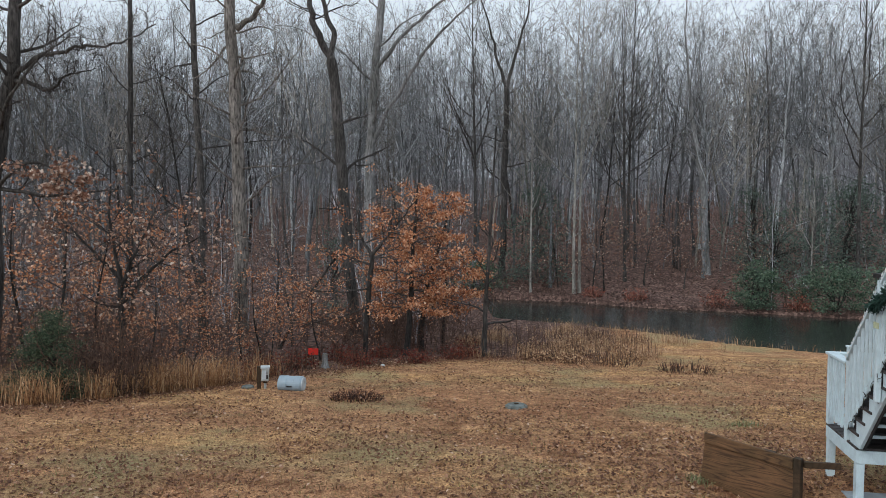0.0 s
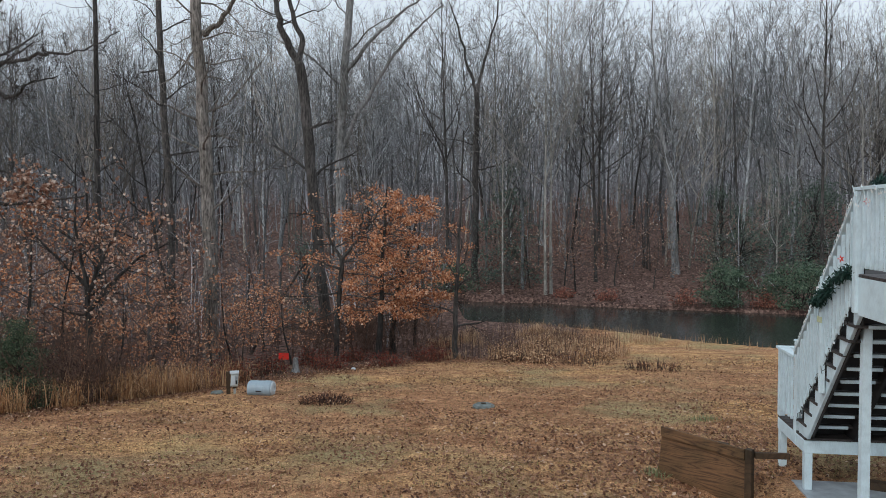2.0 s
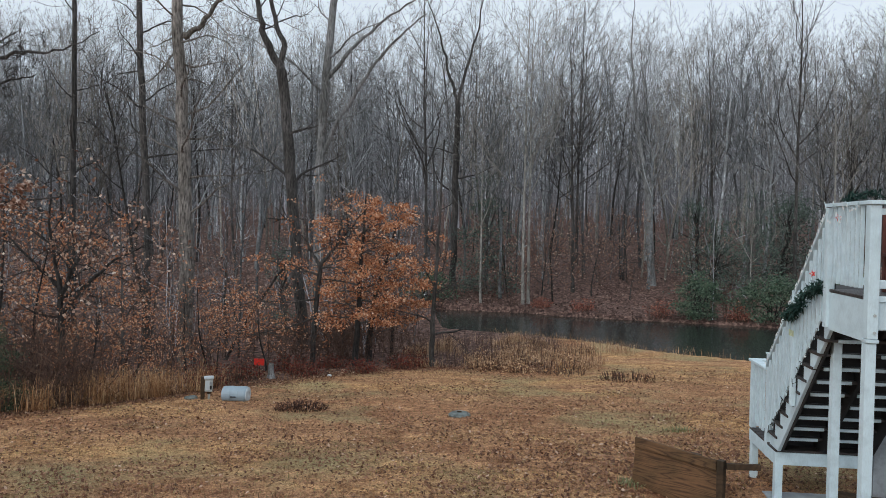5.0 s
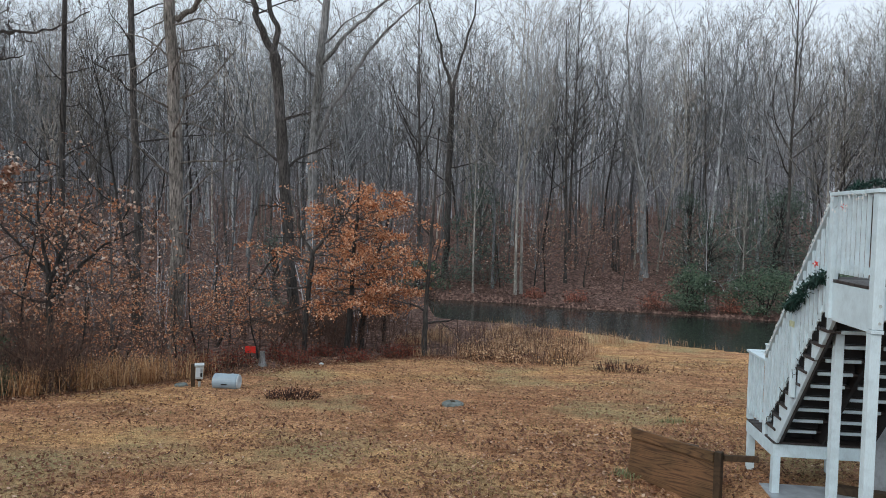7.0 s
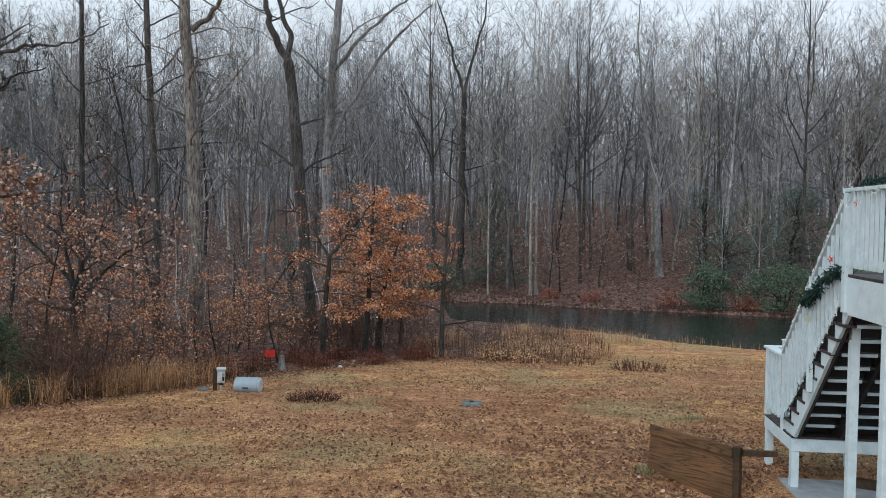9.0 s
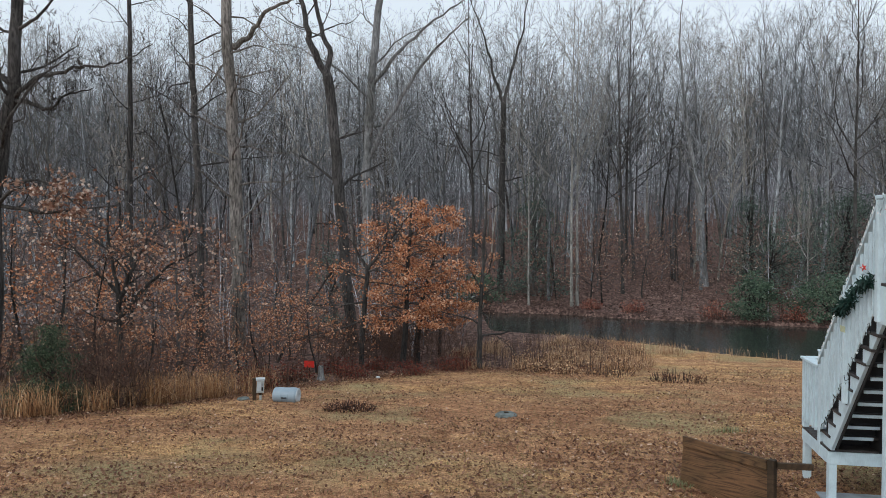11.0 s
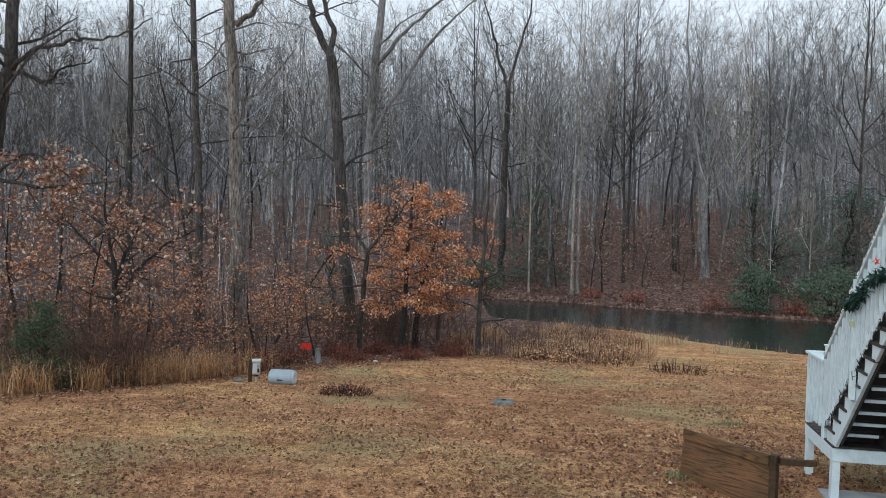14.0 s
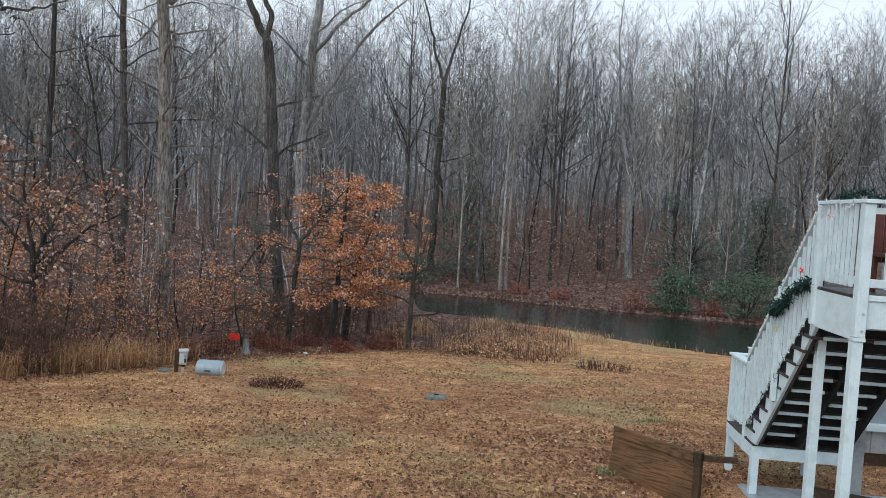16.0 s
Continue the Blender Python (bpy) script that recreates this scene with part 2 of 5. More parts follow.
def ground_mat():
    m, n, l, b = shader("ground", 0.95, 0.12)
    v = coords(n, l)
    big = noise_tex(n, l, v, 0.35, 5, 0.6)
    mid = noise_tex(n, l, v, 2.2, 5, 0.65)
    fine = noise_tex(n, l, v, 34, 7, 0.82)
    straw = ramp(n, l, fine, [(0.3, (0.08, 0.047, 0.03)), (0.44, (0.287, 0.172, 0.11)), (0.56, (0.45, 0.297, 0.188)), (0.7, (0.66, 0.487, 0.335))])
    tufty = noise_tex(n, l, v, 8.5, 3, 0.6)
    worn = ramp(n, l, mid, [(0.35, (0.72, 0.64, 0.58)), (0.5, (0.98, 0.95, 0.92)), (0.64, (1.18, 1.2, 1.12))])
    lawn = mix(n, l, 1.0, straw, worn, "MULTIPLY")
    lawn = mix(n, l, 1.0, lawn, ramp(n, l, tufty, [(0.36, (0.66, 0.62, 0.6)), (0.5, (1.0, 1.0, 1.0)), (0.64, (1.22, 1.2, 1.16))]), "MULTIPLY")
    sweep = noise_tex(n, l, coords(n, l, (0.6, 1.6, 1)), 0.22, 4, 0.6)
    lawn = mix(n, l, 1.0, lawn, ramp(n, l, sweep, [(0.38, (1.02, 0.88, 0.81)), (0.5, (1.11, 1.02, 0.94)), (0.62, (1.27, 1.22, 1.0))]), "MULTIPLY")
    flake = n.new("ShaderNodeTexVoronoi")
    flake.inputs["Scale"].default_value = 24.0
    l.new(v, flake.inputs["Vector"])
    split = n.new("ShaderNodeSeparateColor")
    l.new(flake.outputs["Color"], split.inputs["Color"])
    brown = ramp(n, l, split.outputs["Green"], [(0.0, (0.07, 0.03, 0.018)), (0.6, (0.24, 0.115, 0.06)), (1.0, (0.4, 0.25, 0.15))])
    drift = ramp(n, l, noise_tex(n, l, v, 1.3, 6, 0.75), [(0.43, (0.06, 0.06, 0.06)), (0.52, (0.35, 0.35, 0.35)), (0.62, (0.85, 0.85, 0.85))])
    pick = n.new("ShaderNodeMath")
    pick.operation = "LESS_THAN"
    l.new(split.outputs["Red"], pick.inputs[0])
    l.new(drift, pick.inputs[1])
    near = n.new("ShaderNodeMath")
    near.operation = "LESS_THAN"
    l.new(flake.outputs["Distance"], near.inputs[0])
    near.inputs[1].default_value = 0.42
    on = n.new("ShaderNodeMath")
    on.operation = "MULTIPLY"
    l.new(pick.outputs[0], on.inputs[0])
    l.new(near.outputs[0], on.inputs[1])
    mossy = ramp(n, l, fine, [(0.3, (0.12, 0.11, 0.055)), (0.7, (0.45, 0.4, 0.225))])
    lawn = mix(n, l, ramp(n, l, big, [(0.5, (0, 0, 0)), (0.64, (0.75, 0.75, 0.75))]), lawn, mossy)
    lawn = mix(n, l, on.outputs[0], lawn, brown)
    # stretched streaks paint the shading of low swells into the lawn colour
    swell_shade = noise_tex(n, l, coords(n, l, (0.5, 1.9, 1)), 1.0, 5, 0.65)
    lawn = mix(n, l, 1.0, lawn, ramp(n, l, swell_shade, [(0.36, (0.84, 0.8, 0.78)), (0.5, (1.06, 1.05, 1.03)), (0.64, (1.2, 1.2, 1.15))]), "MULTIPLY")
    leaf = n.new("ShaderNodeTexVoronoi")
    leaf.inputs["Scale"].default_value = 9.0
    l.new(v, leaf.inputs["Vector"])
    litter = ramp(n, l, leaf.outputs["Color"], [(0.1, (0.05, 0.033, 0.03)), (0.5, (0.142, 0.089, 0.077)), (0.9, (0.305, 0.207, 0.173))])
    litter = mix(n, l, 0.7, litter, ramp(n, l, mid, [(0.35, (0.5, 0.48, 0.48)), (0.7, (1.2, 1.15, 1.1))]), "MULTIPLY")
    zone = n.new("ShaderNodeAttribute")
    zone.attribute_name = "woods"
    edge = n.new("ShaderNodeMath")
    edge.operation = "MULTIPLY_ADD"
    l.new(mid, edge.inputs[0])
    edge.inputs[1].default_value = 0.9
    edge.inputs[2].default_value = -0.45
    add = n.new("ShaderNodeMath")
    add.use_clamp = True
    l.new(edge.outputs[0], add.inputs[0])
    l.new(zone.outputs["Fac"], add.inputs[1])
    fac = ramp(n, l, add.outputs[0], [(0.35, (0, 0, 0)), (0.65, (1, 1, 1))])
    l.new(mix(n, l, fac, lawn, litter), b.inputs["Base Color"])
    bump(n, l, b, fine, 0.8, 0.04)
    return m


# ---- plan: v runs ahead from the yard's near side, w to the right of it ----
SV, CV = math.sin(radians(11.1)), math.cos(radians(11.1))
POND_Z = -2.5
EDGE_W = [-60, -14, -8.9, -7.7, -6.6, -5.7, -4.7, -3.6, -2.2, -1.1, 1.6, 3.2, 5.3, 6.6, 8.5, 11, 30, 80]
EDGE_V = [13, 13.6, 14.7, 15.1, 16, 16.9, 18.2, 19.8, 21.2, 22.4, 24.2, 23.7, 24.2, 27, 34.5, 35, 35, 35]
NEAR_W = [3, 4, 6, 8.6, 10.2, 11.7, 14.1, 25, 60]
NEAR_V = [37, 36.5, 35.5, 33.4, 31.4, 29.5, 26.8, 24, 21]
FAR_W = [3, 5, 8.3, 10.2, 14.5, 18.3, 20.7, 40, 60]
FAR_V = [46, 45.2, 44.2, 42.6, 40.7, 39, 37.9, 33, 32]
RISE_V = [-80, 9.5, 26, 30, 41, 46, 52, 75, 110, 160, 400, 1200]
RISE_Z = [-0.84, -0.84, -2.13, -2.3, -2.32, -2.12, -1.2, 1.3, 3.9, 6.8, 23, 26]


def spot(v, w, z=0.0):
    return Vector((1 + CV * w - SV * v, 0.1 + SV * w + CV * v, z))


def pond_depth(v, w):
    """How far inside the pond's edge a place lies, in metres (negative: on land)."""
    inside = np.minimum(v - np.interp(w, NEAR_W, NEAR_V), np.interp(w, FAR_W, FAR_V) - v)
    return np.where(w < 3.0, np.minimum(inside, w - 4.0), inside)


def ripple(v, w):
    return (np.sin(v * 0.9 + 1.3 * np.sin(w * 0.5)) * np.sin(w * 0.8 + 0.7 * np.sin(v * 0.6)) + 0.5 * np.sin(v * 2.1 + w * 1.3) * np.sin(w * 2.4 - v * 0.7))


def height(v, w):
    v, w = np.asarray(v, float), np.asarray(w, float)
    z = np.interp(v, RISE_V, RISE_Z)
    z = z + 0.025 * ripple(v, w) * np.clip((v - 9) / 4, 0, 1)
    z = z + 0.35 * ripple(v * 0.25, w * 0.25) * np.clip((v - 46) / 14, 0, 1)
    # a hollow worn along the near side of the plywood panel
    along = np.clip(((v - 10.02) * -0.88 + (w - 3.58) * 0.76) / 1.352, 0, 1)
    off = np.hypot(v - (9.92 - 0.88 * along), w - (3.53 + 0.76 * along))
    z = z - (0.04 + 0.26 * along) * np.exp(-(off / 0.42) ** 2)
    d = pond_depth(v, w)
    far = np.interp(w, FAR_W, FAR_V) - v < v - np.interp(w, NEAR_W, NEAR_V)
    bank = np.where(far, np.clip((d + 0.15) / 0.5, 0, 1), np.clip((d + 1.2) / 2.2, 0, 1))
    bank = bank * bank * (3 - 2 * bank)
    return z * (1 - bank) + np.minimum(z, POND_Z - 0.7) * bank


def ground_at(v, w, sink=0.0):
    return spot(v, w, float(height(v, w)) - sink)


def woods(v, w):
    e = np.interp(w, EDGE_W, EDGE_V)
    t = np.clip((v - e) / 1.5 + 0.45, 0, 1)
    far = np.clip((np.interp(w, FAR_W, FAR_V) - 1.0 - v) / 1.0, 0, 1) * np.clip((w - 6.5) / 2, 0, 1)
    return np.maximum(t * (1 - far), np.clip((pond_depth(v, w) + 0.8) * 2, 0, 1) * 0.6)


# ---- mesh builders ----
class Soup:
    """Quads gathered as arrays and turned into one mesh."""

    def __init__(self):
        self.v, self.q, self.count = [], [], 0

    def add(self, verts, quads):
        self.v.append(verts)
        self.q.append(quads + self.count)
        self.count += len(verts)

    def tube(self, pts, radii, sides):
        pts = np.asarray(pts, float)
        radii = np.asarray(radii, float)
        n = len(pts)
        t = np.empty_like(pts)
        t[1:-1] = pts[2:] - pts[:-2]
        t[0], t[-1] = pts[1] - pts[0], pts[-1] - pts[-2]
        t /= np.linalg.norm(t, axis=1)[:, None] + 1e-9
        ref = np.array((1.0, 0.13, 0.0)) if abs(t[:, 2].mean()) > 0.6 else np.array((0.0, 0.0, 1.0))
        a = np.cross(t, ref)
        a /= np.linalg.norm(a, axis=1)[:, None] + 1e-9
        b = np.cross(t, a)
        ang = np.arange(sides) * (2 * math.pi / sides)
        ring = a[:, None, :] * np.cos(ang)[None, :, None] + b[:, None, :] * np.sin(ang)[None, :, None]
        verts = (pts[:, None, :] + ring * radii[:, None, None]).reshape(-1, 3)
        i = np.arange(n - 1)[:, None] * sides
        j = np.arange(sides)[None, :]
        k = (j + 1) % sides
        quads = np.stack([i + j, i + k, i + sides + k, i + sides + j], -1).reshape(-1, 4)
        self.add(verts, quads)

    def ribbons(self, a, b, wide, rng):
        """One thin tapering strip from each place a to each place b."""
        d = b - a
        side = np.cross(d, rng.normal(0, 1, d.shape))
        side /= np.linalg.norm(side, axis=1)[:, None] + 1e-9
        verts = np.stack([a - side * wide, a + side * wide, b + side * wide * 0.5, b - side * wide * 0.5], 1).reshape(-1, 3)
        self.add(verts, np.arange(4 * len(a)).reshape(-1, 4))

    def cards(self, pos, along, across):
        """One small quad at each place, spanned by two vectors."""
        pos, along, across = (np.asarray(k, float) for k in (pos, along, across))
        n = len(pos)
        verts = np.stack([pos - across * 0.15, pos + along * 0.55 - across, pos + along, pos + along * 0.5 + across], 1).reshape(-1, 3)
        self.add(verts, np.arange(4 * n).reshape(-1, 4))

    def mesh(self, name, material, smooth=False):
        v, q = np.concatenate(self.v), np.concatenate(self.q)
        me = bpy.data.meshes.new(name)
        me.vertices.add(len(v))
        me.vertices.foreach_set("co", v.astype(np.float32).ravel())
        me.loops.add(q.size)
        me.loops.foreach_set("vertex_index", q.astype(np.int32).ravel())
        me.polygons.add(len(q))
        me.polygons.foreach_set("loop_start", np.arange(0, q.size, 4, dtype=np.int32))
        me.polygons.foreach_set("loop_total", np.full(len(q), 4, dtype=np.int32))
        if smooth:
            me.polygons.foreach_set("use_smooth", np.ones(len(q), dtype=bool))
        me.update(calc_edges=True)
        me.materials.append(material)
        return me


def empty(name, at, label, category, group="", turn=0.0):
    ob = new(name)
    ob.empty_display_size = 0.2
    ob.matrix_world = Matrix.Translation(at) @ Matrix.Rotation(radians(turn), 4, "Z")
    return tagged(ob, label, category, group)


def piece(name, me, parent, label=""):
    ob = new(name, me)
    ob.parent = parent
    return tagged(ob, label)


def part(name, bm, material, parent, label="", bevel=0.004):
    """Links a bmesh as one mesh object under a thing or a part; its coordinates are the parent's own."""
    if bevel:
        bmesh.ops.bevel(bm, geom=bm.edges[:], offset=bevel, segments=1, affect="EDGES")
    me = bpy.data.meshes.new(name)
    bm.to_mesh(me)
    bm.free()
    me.materials.append(material)
    return piece(name, me, parent, label)


def block(lo, hi):
    bm = bmesh.new()
    bmesh.ops.create_cube(bm, size=1)
    for v in bm.verts:
        v.co = Vector([lo[i] if v.co[i] < 0 else hi[i] for i in range(3)])
    return bm


def slanted(x0, x1, a, b, drop):
    """A board between two places (y, z), seen from the side as a slanted band that is drop high."""
    bm = bmesh.new()
    rows = []
    for x in (x0, x1):
        rows.append([bm.verts.new((x, a[0], a[1])), bm.verts.new((x, b[0], b[1])), bm.verts.new((x, b[0], b[1] - drop)), bm.verts.new((x, a[0], a[1] - drop))])
    bm.faces.new(rows[0])
    bm.faces.new(rows[1][::-1])
    for i in range(4):
        j = (i + 1) % 4
        bm.faces.new((rows[0][j], rows[0][i], rows[1][i], rows[1][j]))
    bmesh.ops.recalc_face_normals(bm, faces=bm.faces[:])
    return bm


def cylinder(radius, z0, z1, sides=24, top=None):
    bm = bmesh.new()
    bmesh.ops.create_cone(bm, cap_ends=True, segments=sides, radius1=radius, radius2=radius if top is None else top, depth=z1 - z0)
    bmesh.ops.translate(bm, verts=bm.verts[:], vec=(0, 0, (z0 + z1) / 2))
    return bm


# ---- ground and water ----
def make_ground():
    def line(stops):
        return np.concatenate([np.arange(a, b, s) for a, b, s in stops])
    vs = line([(-80, 0, 8), (0, 8, 1), (8, 52, 0.35), (52, 110, 1.2), (110, 300, 12), (300, 1250, 80)])
    ws = line([(-900, -120, 60), (-120, -36, 4), (-36, -14, 0.8), (-14, 24, 0.35), (24, 40, 0.8), (40, 120, 4), (120, 960, 60)])
    V, W = np.meshgrid(vs, ws, indexing="ij")
    Z = height(V, W)
    co = np.stack([1 + CV * W - SV * V, 0.1 + SV * W + CV * V, Z], -1).reshape(-1, 3)
    a, b = len(vs), len(ws)
    i = (np.arange(a - 1)[:, None] * b + np.arange(b - 1)[None, :]).ravel()
    s = Soup()
    s.add(co, np.stack([i, i + 1, i + b + 1, i + b], -1))
    me = s.mesh("ground", ground_mat(), True)
    me.flip_normals()
    zone = me.attributes.new("woods", "FLOAT", "POINT")
    zone.data.foreach_set("value", woods(V, W).ravel().astype(np.float32))
    tagged(new("ground", me), "sloping winter lawn of dormant tan grass running into brown leaf litter", "ground", kind="structure")


make_ground()
pond = bmesh.new()
for v, w in ((20, 2), (20, 75), (60, 75), (60, 2)):
    pond.verts.new(spot(v, w, POND_Z))
pond.faces.new(pond.verts[:])
pond.normal_update()
if pond.faces[:][0].normal.z < 0:
    bmesh.ops.reverse_faces(pond, faces=pond.faces[:])
pond_me = bpy.data.meshes.new("water")
pond.to_mesh(pond_me)
pond_me.materials.append(water_mat())
tagged(new("water", pond_me), "dark still pond water below a leaf-covered bank", "pond", kind="structure")
# ---- trees ----
def unit(a):
    return a / (np.linalg.norm(a) + 1e-9)


def grow(trunk, crown, tips, rng, start, way, length, radius, level, spec):
    """A limb with its side branches; level 0 is the trunk. tips gathers the ends of the twigs."""
    n = spec["segs"][level]
    pts = [np.array(start, float)]
    d = unit(np.array(way, float))
    for k in range(n):
        d = unit(d + rng.normal(0, spec["wander"][level], 3) + np.array((0, 0, spec["lift"][level])))
        pts.append(pts[-1] + d * length / n)
    limbs(trunk, crown, tips, rng, np.array(pts), radius, level, spec)


def limbs(trunk, crown, tips, rng, pts, radius, level, spec):
    n = len(pts) - 1
    u = np.linspace(0, 1, n + 1)
    rad = radius * (1 - u * (1 - spec["tip"][level]))
    if level == 0:
        rad[0] *= 1.35
    rad = np.maximum(rad, spec["thin"])
    if spec["sides"][level] == 2:
        crown.ribbons(pts[:-1], pts[1:], max(radius, spec["thin"]) * 0.9, rng)
    else:
        (trunk if level == 0 else crown).tube(pts, rad, spec["sides"][level])
    if level + 1 >= len(spec["segs"]):
        tips.append((pts[-1], unit(pts[-1] - pts[-2])))
        tips.append((0.5 * (pts[-1] + pts[-2]), unit(pts[-1] - pts[-2])))
        return
    length = np.linalg.norm(pts[1:] - pts[:-1], axis=1).sum()
    turn = rng.uniform(0, 6.28)
    for k in range(spec["many"][level]):
        t = spec["from"][level] + (0.98 - spec["from"][level]) * (k + rng.uniform(0.1, 0.9)) / spec["many"][level]
        i = min(int(t * n), n - 1)
        p = pts[i] + (pts[i + 1] - pts[i]) * (t * n - i)
        axis = unit(pts[i + 1] - pts[i])
        turn += 2.4 + rng.uniform(-0.5, 0.5)
        side = unit(np.cross(axis, (math.cos(turn), math.sin(turn), 0.31)))
        ang = radians(rng.uniform(*spec["angle"][level]))
        way = (axis * math.cos(ang) + side * math.sin(ang)) * np.array((1, 1, spec.get("plane", 1.0)))
        size = length * spec["ratio"][level] * rng.uniform(0.7, 1.25) * (1.15 - spec["fade"][level] * t)
        grow(trunk, crown, tips, rng, p, way, size, max(radius * (1 - t * (1 - spec["tip"][level])) * spec["slim"][level], spec["thin"]), level + 1, spec)


TALL = dict(segs=(11, 6, 3, 1), wander=(0.045, 0.15, 0.18, 0.2), lift=(0.08, 0.12, 0.1, 0.08), tip=(0.14, 0.25, 0.3, 0.6), sides=(8, 3, 2, 2),
            many=(16, 9, 5), angle=((24, 62), (22, 52), (22, 56)), ratio=(0.34, 0.42, 0.4), fade=(0.55, 0.5, 0.4), slim=(0.72, 0.62, 0.5), thin=0.01)
TALL["from"] = (0.34, 0.15, 0.12)
FAR = dict(TALL, segs=(6, 3, 2, 1), wander=(0.04, 0.14, 0.18, 0.1), many=(12, 5, 3), sides=(4, 2, 2, 2), thin=0.02)
FAR["from"] = (0.15, 0.15, 0.15)
THIN = dict(FAR, segs=(5, 3, 2, 1), wander=(0.07, 0.18, 0.2, 0.1), many=(10, 4, 2), sides=(4, 2, 2, 2), ratio=(0.3, 0.45, 0.5), angle=((35, 75), (25, 60), (25, 60)), thin=0.008, lift=(0.06, 0.08, 0.06, 0.05))
THIN["from"] = (0.15, 0.15, 0.15)
LOW = dict(TALL, sides=(8, 4, 3, 2), segs=(8, 5, 3, 1), wander=(0.08, 0.2, 0.22, 0.1), lift=(0.06, 0.0, 0.02, 0.0), many=(14, 7, 4), angle=((45, 80), (25, 60), (25, 65)),
           ratio=(0.5, 0.4, 0.4), fade=(0.55, 0.4, 0.4), thin=0.004, slim=(0.5, 0.5, 0.6))
LOW["from"] = (0.2, 0.15, 0.2)
BIG = dict(TALL, fade=(0.75, 0.5, 0.4), segs=(14, 8, 5, 3), wander=(0.03, 0.16, 0.2, 0.22), sides=(14, 7, 4, 2), many=(20, 8, 6), thin=0.006, slim=(0.3, 0.5, 0.5),
           angle=((50, 85), (25, 60), (25, 60)), lift=(0.05, 0.05, 0.04, 0.02), ratio=(0.24, 0.4, 0.4))
BIG["from"] = (0.32, 0.15, 0.15)


def leaves(tips, rng, per, size, spread, droop=0.3, flat=0.5, slim=0.32, keep=1.0, low=0.6):
    """Leaf blades round the ends of the twigs; keep is the share of twigs that still hold theirs, in clumps."""
    p = np.array([t[0] for t in tips])
    if keep < 1.0:
        score = np.sin(p @ np.array((2.1, 1.3, 2.9)) + rng.uniform(0, 6)) + np.sin(p @ np.array((-1.7, 2.6, 1.9)) + rng.uniform(0, 6)) + rng.normal(0, 0.7, len(p)) - low * p[:, 2]
        p = p[score > np.quantile(score, 1 - keep)]
    p = np.repeat(p, per, axis=0)
    n = len(p)
    p = p + rng.normal(0, spread, (n, 3)) * np.array((1, 1, 0.45))
    a = rng.normal(0, 1, (n, 3))
    a[:, 2] = a[:, 2] * flat - droop
    a /= np.linalg.norm(a, axis=1)[:, None]
    b = np.cross(a, rng.normal(0, 1, (n, 3)))
    b /= np.linalg.norm(b, axis=1)[:, None] + 1e-9
    s = size * rng.uniform(0.7, 1.3, (n, 1))
    out = Soup()
    out.cards(p, a * s, b * s * slim)
    return out


def tree_meshes(seed, tall, radius, spec, mat, leaf=None, lean=(0, 0)):
    """Trunk, crown and (with leaf = material, count, size, spread) the dead leaves of one tree that stands at the origin."""
    rng = np.random.default_rng(seed)
    trunk, crown, tips = Soup(), Soup(), []
    grow(trunk, crown, tips, rng, (0, 0, -0.25), (lean[0], lean[1], 1), tall, radius, 0, spec)
    made = [("trunk", trunk.mesh("trunk", mat, True)), ("crown", crown.mesh("crown", mat if leaf is None else TWIG))]
    if leaf:
        made.append(("leaves", leaves(tips, rng, *leaf[1:]).mesh("leaves", leaf[0])))
    return made


def plant(name, meshes, at, label, category, group="", turn=0.0, size=1.0):
    ob = empty(name, at, label, category, group, turn)
    ob.scale = (size, size, size)
    for part_name, me in meshes:
        piece(part_name, me, ob)
    return ob


def shaped_tree(name, trunk_points, radius, spec, mat, label, seed, forks=(), leaf=None, tip=0.5):
    """A tree whose trunk and main forks follow the bends that it has; points are (v, w, z)."""
    rng = np.random.default_rng(seed)
    base = Vector(spot(trunk_points[0][0], trunk_points[0][1], float(height(trunk_points[0][0], trunk_points[0][1])) - 0.1))
    trunk, crown, tips = Soup(), Soup(), []
    for i, (row, rad, many, bare, end) in enumerate([(trunk_points, radius, spec["many"][0], spec["from"][0], tip), *forks]):
        p = np.array([spot(*r) for r in row]) - np.array(base)
        if i == 0:
            p[0] = 0
        t = np.linspace(0, 1, len(p))
        fine = np.linspace(0, 1, 4 * len(p))
        p = np.stack([np.interp(fine, t, p[:, k]) for k in range(3)], -1)
        p[1:-1] = (p[:-2] + 2 * p[1:-1] + p[2:]) / 4
        p[1:-1] += rng.normal(0, rad * (0.12 if i == 0 else 0.35), p[1:-1].shape)
        use = dict(spec, many=(many, *spec["many"][1:]), tip=(end, *spec["tip"][1:]))
        use["from"] = (bare, *spec["from"][1:])
        limbs(trunk if i == 0 else crown, crown, tips, rng, p, rad, 0, use)
    ob = empty(name, base, label, "tree")
    piece("trunk", trunk.mesh("trunk", mat, True), ob)
    piece("crown", crown.mesh("crown", mat), ob)
    if leaf:
        piece("leaves", leaves(tips, rng, *leaf[1:]).mesh("leaves", leaf[0]), ob)
    return ob


